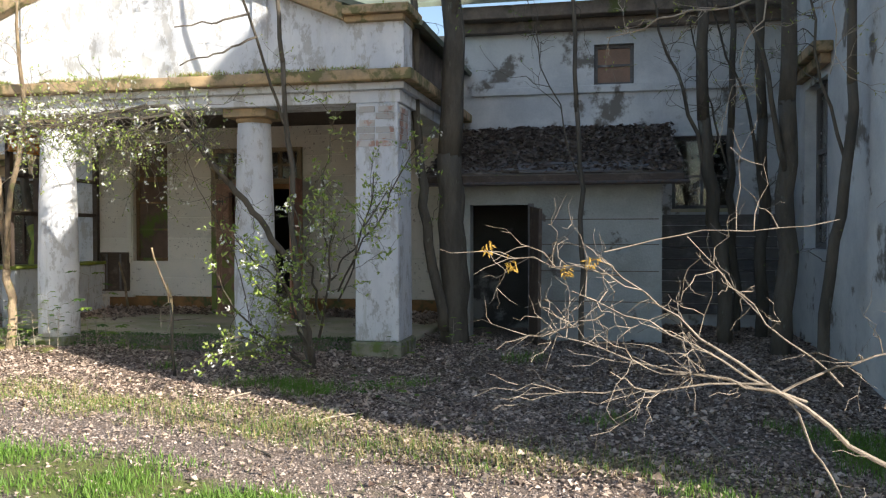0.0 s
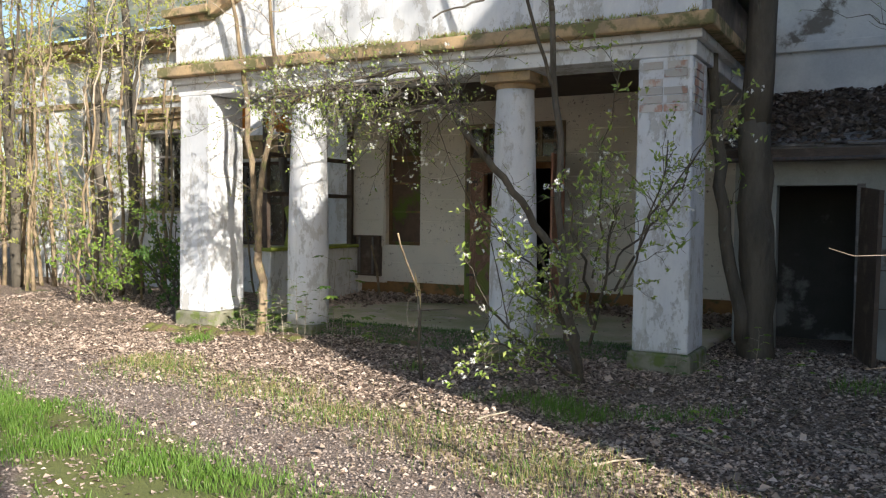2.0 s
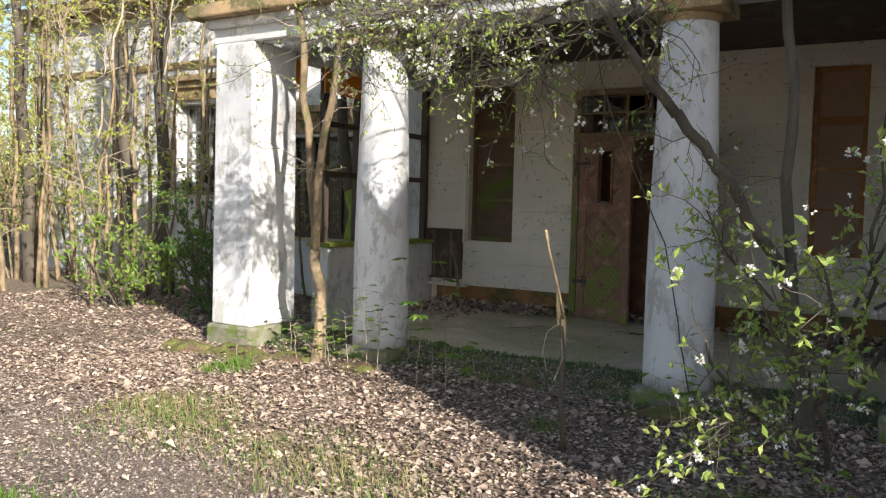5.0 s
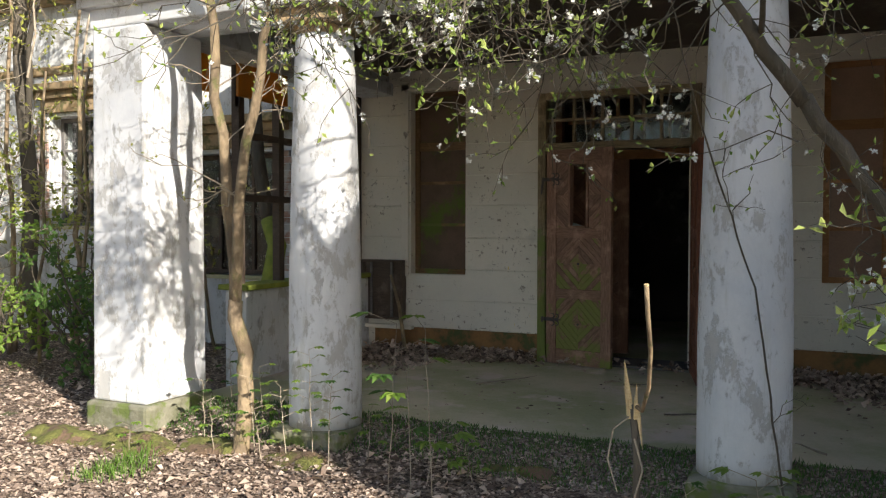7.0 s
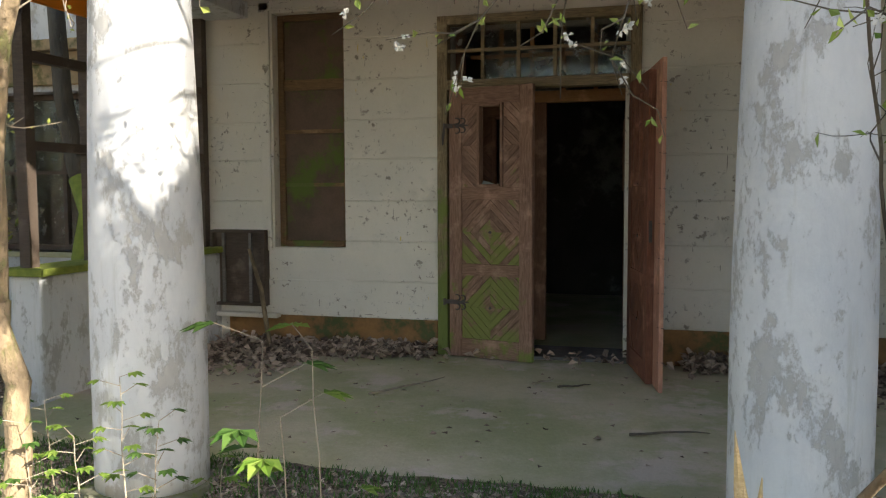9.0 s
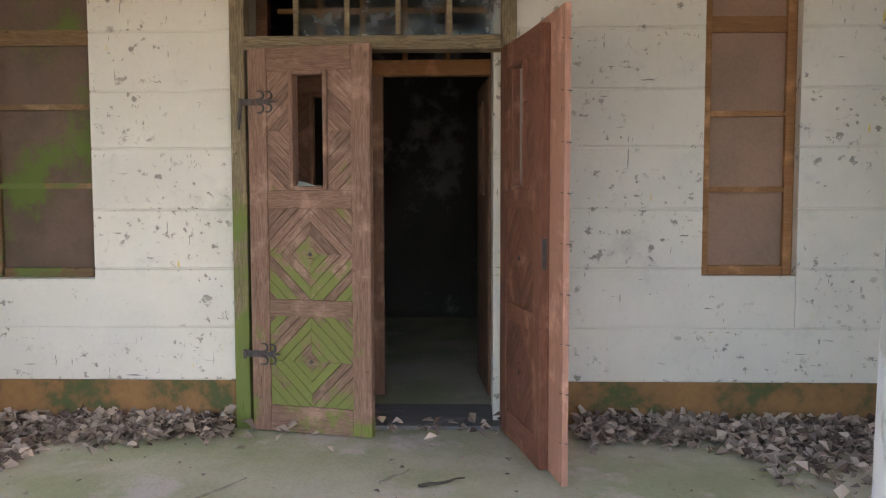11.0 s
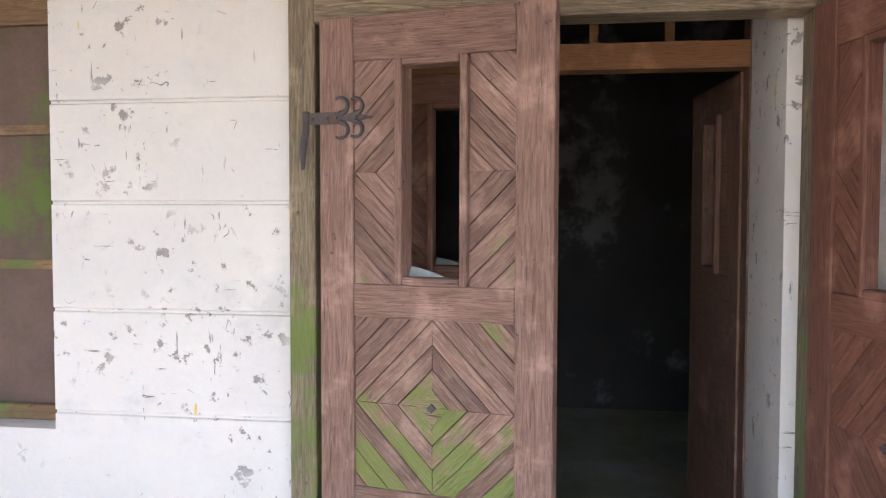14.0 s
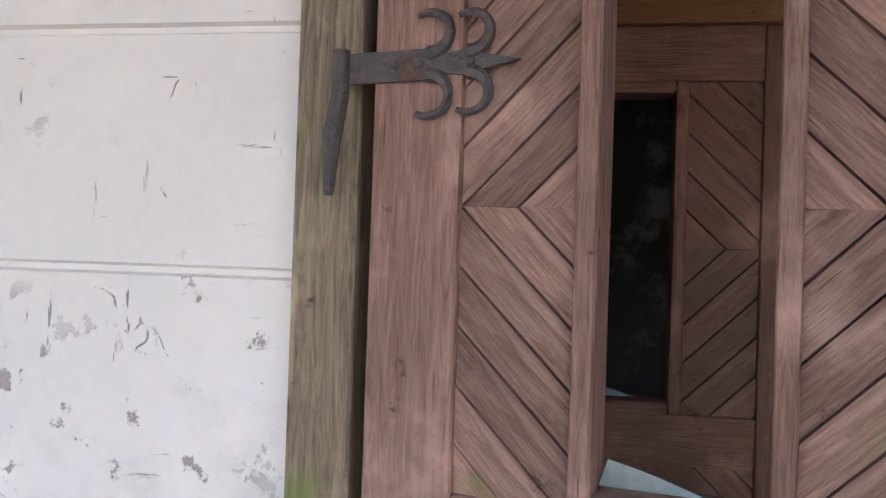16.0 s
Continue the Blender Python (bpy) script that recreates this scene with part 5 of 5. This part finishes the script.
g = Geo()
for j in range(13):
    for i in range(91):
        x, y = -8.0 + 6.0 * i / 90, 9.2 + 1.0 * j / 12
        k = min(1, max(0, (y - 9.3) / 0.55))
        e = max(0, (y - 10.02) / 0.18) + 0.5 * max(0, noise.noise(Vector((x * 1.5, y, 7))))
        g.v.append((x, y, 0.07 + 0.125 * k * k * (3 - 2 * k) + 0.018 * noise.noise(Vector((x * 6, y * 6, 2))) - 0.06 * e))
g.f = [(j * 91 + i, j * 91 + i + 1, (j + 1) * 91 + i + 1, (j + 1) * 91 + i) for j in range(12) for i in range(90)]
structure("soil_porch_edge", g, GROUND, "gravelly soil and moss drifted over the porch edge", "soil", smooth=True)

# ---- loose cover: grass, litter, pebbles ----
def cover(name, label, mat, count, seed, place, blade):
    q = random.Random(seed)
    g = Geo()
    k = 0
    while k < count:
        p = place(q)
        if p is None:
            continue
        blade(g, p, q)
        k += 1
    tagged(part(name, g, mat), label, name.replace("_", " "), kind="stuff")


def inside_built(x, y):
    return (-8.15 < x < -1.9 and y > 9.66) or y > 12.95 or (-1.8 < x < 1.2 and y > AY - 0.05) or x > 2.9


def grass_place(q):
    x = q.uniform(-11, 1.5)
    y = strip_line(x) + q.gauss(0, 0.26)
    if noise.noise(Vector((x * 1.6, y * 1.6, 9))) < q.uniform(-0.25, 0.4):
        return None
    return x, y, ground_height(x, y)


def tuft_place(q):
    x, y = q.uniform(-7.5, 2.6), q.uniform(4.6, 9.4)
    if noise.noise(Vector((x * 1.1, y * 1.1, 31))) < q.uniform(0.28, 0.6) or inside_built(x, y) or abs(y - strip_line(x) - 1.0) < 0.5:
        return None
    return x, y, ground_height(x, y)


def blade_of(h0, h1, w):
    def f(g, p, q):
        a = q.uniform(0, 6.28)
        u = Vector((math.cos(a) * 0.5, math.sin(a) * 0.5, 1)).normalized()
        g.leaf(p, u, Vector((-math.sin(a), math.cos(a), 0)), q.uniform(h0, h1), w)
    return f


cover("grass_strip", "bright green grass between the wheel tracks", GRASS, 17000, 1, grass_place, blade_of(0.03, 0.1, 0.007))
cover("grass_tufts", "scattered green grass tufts among dead leaves", GRASS, 4500, 2, tuft_place, blade_of(0.04, 0.15, 0.006))


def verge_place(q):
    x = q.uniform(-7, 2.2)
    y = strip_line(x) + 1.75 + q.gauss(0, 0.3)
    if noise.noise(Vector((x * 1.3, y * 1.3, 17))) < q.uniform(-0.4, 0.5):
        return None
    return x, y, ground_height(x, y)


cover("verge_grass", "thin grass on the verge beside the wheel track", GRASS, 5000, 24, verge_place, blade_of(0.025, 0.1, 0.005))
cover("dry_grass", "straw-coloured dead grass among the verge", DRY_GRASS, 5000, 25, verge_place, blade_of(0.03, 0.12, 0.004))


def litter_place(q):
    x, y = q.uniform(-13, 3), q.uniform(2.5, 12.9)
    off = y - strip_line(x)
    dens = 1.0 if off > 1.7 else (0.5 if off > 1.3 else 0.14)
    if x < -9:
        dens *= 0.5
    dens *= 0.55 + 0.9 * (noise.noise(Vector((x, y, 5))) + 0.3)
    if q.random() > dens or inside_built(x, y):
        return None
    return x, y, ground_height(x, y) + 0.012


def pile_place(q):
    x = q.uniform(-8.0, -2.0)
    depth = 0.28 + 0.14 * noise.noise(Vector((x * 2, 0, 0))) + (0.7 if x < -7.0 else 0) + (0.5 if x > -3.3 else 0)
    y = 12.96 - abs(q.gauss(0, 0.5)) * depth
    if -6.1 < x < -4.1 and q.random() < 0.97 or y < 10.2:
        return None
    return x, y, 0.18 + q.uniform(0, 0.08) * max(0, 1 - (12.96 - y) / 0.5)


def roof_place(q):
    x, k = q.uniform(-1.9, 1.35), q.uniform(0, 1)
    return x, AY - 0.3 + 2.05 * k, 2.3 + 0.82 * k


def scrap_place(q):
    x, y = q.uniform(-7.6, -2.2), q.uniform(9.7, 12.7)
    return x, y, (0.172 if y > 9.96 else 0.11)


def dead_leaf(s0, s1, flat=0.5):
    def f(g, p, q):
        a = q.uniform(0, 6.28)
        u = (Vector((math.cos(a), math.sin(a), q.gauss(0, flat * 0.5)))).normalized()
        sd = (Vector((-math.sin(a), math.cos(a), q.gauss(0, flat)))).normalized()
        s = q.uniform(s0, s1)
        g.leaf(p, u, sd, s, s * q.uniform(0.6, 0.95))
    return f


cover("leaf_litter", "thick brown and pinkish dead leaves on the ground", LITTER, 120000, 3, litter_place, dead_leaf(0.014, 0.046, 0.3))
cover("curled_leaves", "larger curled dead leaves scattered over the litter", LITTER, 9000, 23, litter_place, dead_leaf(0.04, 0.08, 0.6))
cover("leaf_pile", "dead leaves blown against the porch wall", LITTER, 6500, 4, pile_place, dead_leaf(0.04, 0.09, 0.8))
cover("roof_litter", "dead leaves and debris on the annex roof", ROOF_LITTER, 5000, 5, roof_place, dead_leaf(0.04, 0.1))
cover("porch_scraps", "scattered leaf scraps and twigs on the slab", LITTER, 260, 6, scrap_place, dead_leaf(0.012, 0.05, 0.2))


def gravel_place(q):
    x = q.uniform(-9, 1.5)
    y = strip_line(x) + q.choice((-1, 1, 1)) * q.uniform(0.45, 1.7)
    return x, y, ground_height(x, y)


def pebble(g, p, q):
    s = q.uniform(0.005, 0.014)
    o = len(g.v)
    x, y, z = p
    g.v += [(x + s * q.uniform(.7, 1.3), y, z), (x, y + s * q.uniform(.7, 1.3), z), (x - s * q.uniform(.7, 1.3), y, z), (x, y - s, z), (x, y, z + s * 0.8)]
    g.f += [(o, o + 1, o + 4), (o + 1, o + 2, o + 4), (o + 2, o + 3, o + 4), (o + 3, o, o + 4)]


cover("gravel", "pale gravel in the wheel tracks", PEBBLE, 16000, 8, gravel_place, pebble)



def edge_place(q):
    x, y = q.uniform(-8.0, -2.0), q.uniform(9.35, 10.15)
    k = min(1, max(0, (y - 9.3) / 0.55))
    if y > 10.0 + 0.12 * noise.noise(Vector((x * 2, 0, 4))):
        return None
    return x, y, 0.07 + 0.125 * k * k * (3 - 2 * k) + 0.018 * noise.noise(Vector((x * 6, y * 6, 2)))


cover("edge_gravel", "fine grey gravel on the porch edge", PEBBLE, 6000, 9, edge_place, pebble)
cover("edge_moss", "short dark moss and grass along the porch edge", LEAF_DEEP, 10000, 10, edge_place, blade_of(0.015, 0.05, 0.008))
cover("edge_litter", "broken dead leaves along the porch edge", LITTER, 1500, 13, edge_place, dead_leaf(0.015, 0.05))

# growth on the ledge of the cornice
def ledge_place(q):
    x = q.uniform(-8.4, -1.8)
    if noise.noise(Vector((x * 2.2, 0, 40))) < q.uniform(-0.3, 0.35):
        return None
    return x, q.uniform(9.11, 9.29), 3.352


cover("ledge_moss", "moss, seedlings and dead stalks growing along the cornice ledge", DRY_GRASS, 1800, 31, ledge_place, blade_of(0.02, 0.09, 0.008))
cover("ledge_green", "green moss tufts along the cornice ledge", LEAF_SPRING, 1600, 32, ledge_place, blade_of(0.015, 0.06, 0.012))
cover("ledge_litter", "dead leaves caught on the cornice ledge", LITTER, 500, 33, ledge_place, dead_leaf(0.03, 0.07, 0.5))

# fallen sticks
r = random.Random(12)
for i in range(26):
    x, y = r.uniform(-3, 2.2), r.uniform(5.2, 9)
    if i > 20:
        x, y = r.uniform(-6.8, -3), r.uniform(10.3, 12.2)
    z = (0.172 if i > 20 else ground_height(x, y)) + 0.012
    a, ln = r.uniform(0, 3.14), r.uniform(0.2, 0.7)
    t = thing("fallen_stick", "dry pale stick lying on the ground", "stick", (x, y, z), "fallen sticks")
    part("stem", Geo().tube(bent((0, 0, 0), (math.cos(a) * ln, math.sin(a) * ln, 0.02 if i <= 20 else 0), r, 0.008, 5), [0.008, 0.008, 0.007, 0.006, 0.005, 0.003], 5), TWIG if i % 3 else BARK, t)

# ---- plaster blocks of the porch wall ----
LINES = [0.44, 0.755, 1.092, 1.43, 1.78, 2.105, 2.44, 2.78, 3.1, 3.26]
for z0, z1 in zip(LINES, LINES[1:]):
    spans = [(-8.15, DOOR[0]), (DOOR[1], -1.9)]
    out = []
    for a, b in spans:
        for hole in (WIN_L, WIN_R):
            if a < hole[0] < b and z1 > hole[2] + 0.02 and z0 < hole[3] - 0.02:
                out += [(a, hole[0] - (0.11 if hole is WIN_L else 0.0)), (hole[1], b)]
                break
        else:
            out.append((a, b))
    for a, b in out:
        g = Geo()
        e = 0.004
        y0, y1 = W, W - 0.009
        g.v = [(a, y0, z0 + e), (b, y0, z0 + e), (b, y0, z1 - e), (a, y0, z1 - e), (a, y1, z0 + e + 0.004), (b, y1, z0 + e + 0.004), (b, y1, z1 - e - 0.004), (a, y1, z1 - e - 0.004)]
        g.f = [(4, 5, 6, 7), (0, 1, 5, 4), (1, 2, 6, 5), (2, 3, 7, 6), (3, 0, 4, 7)]
        part("plaster_block", g, PLASTER_CREAM, wall_mid)
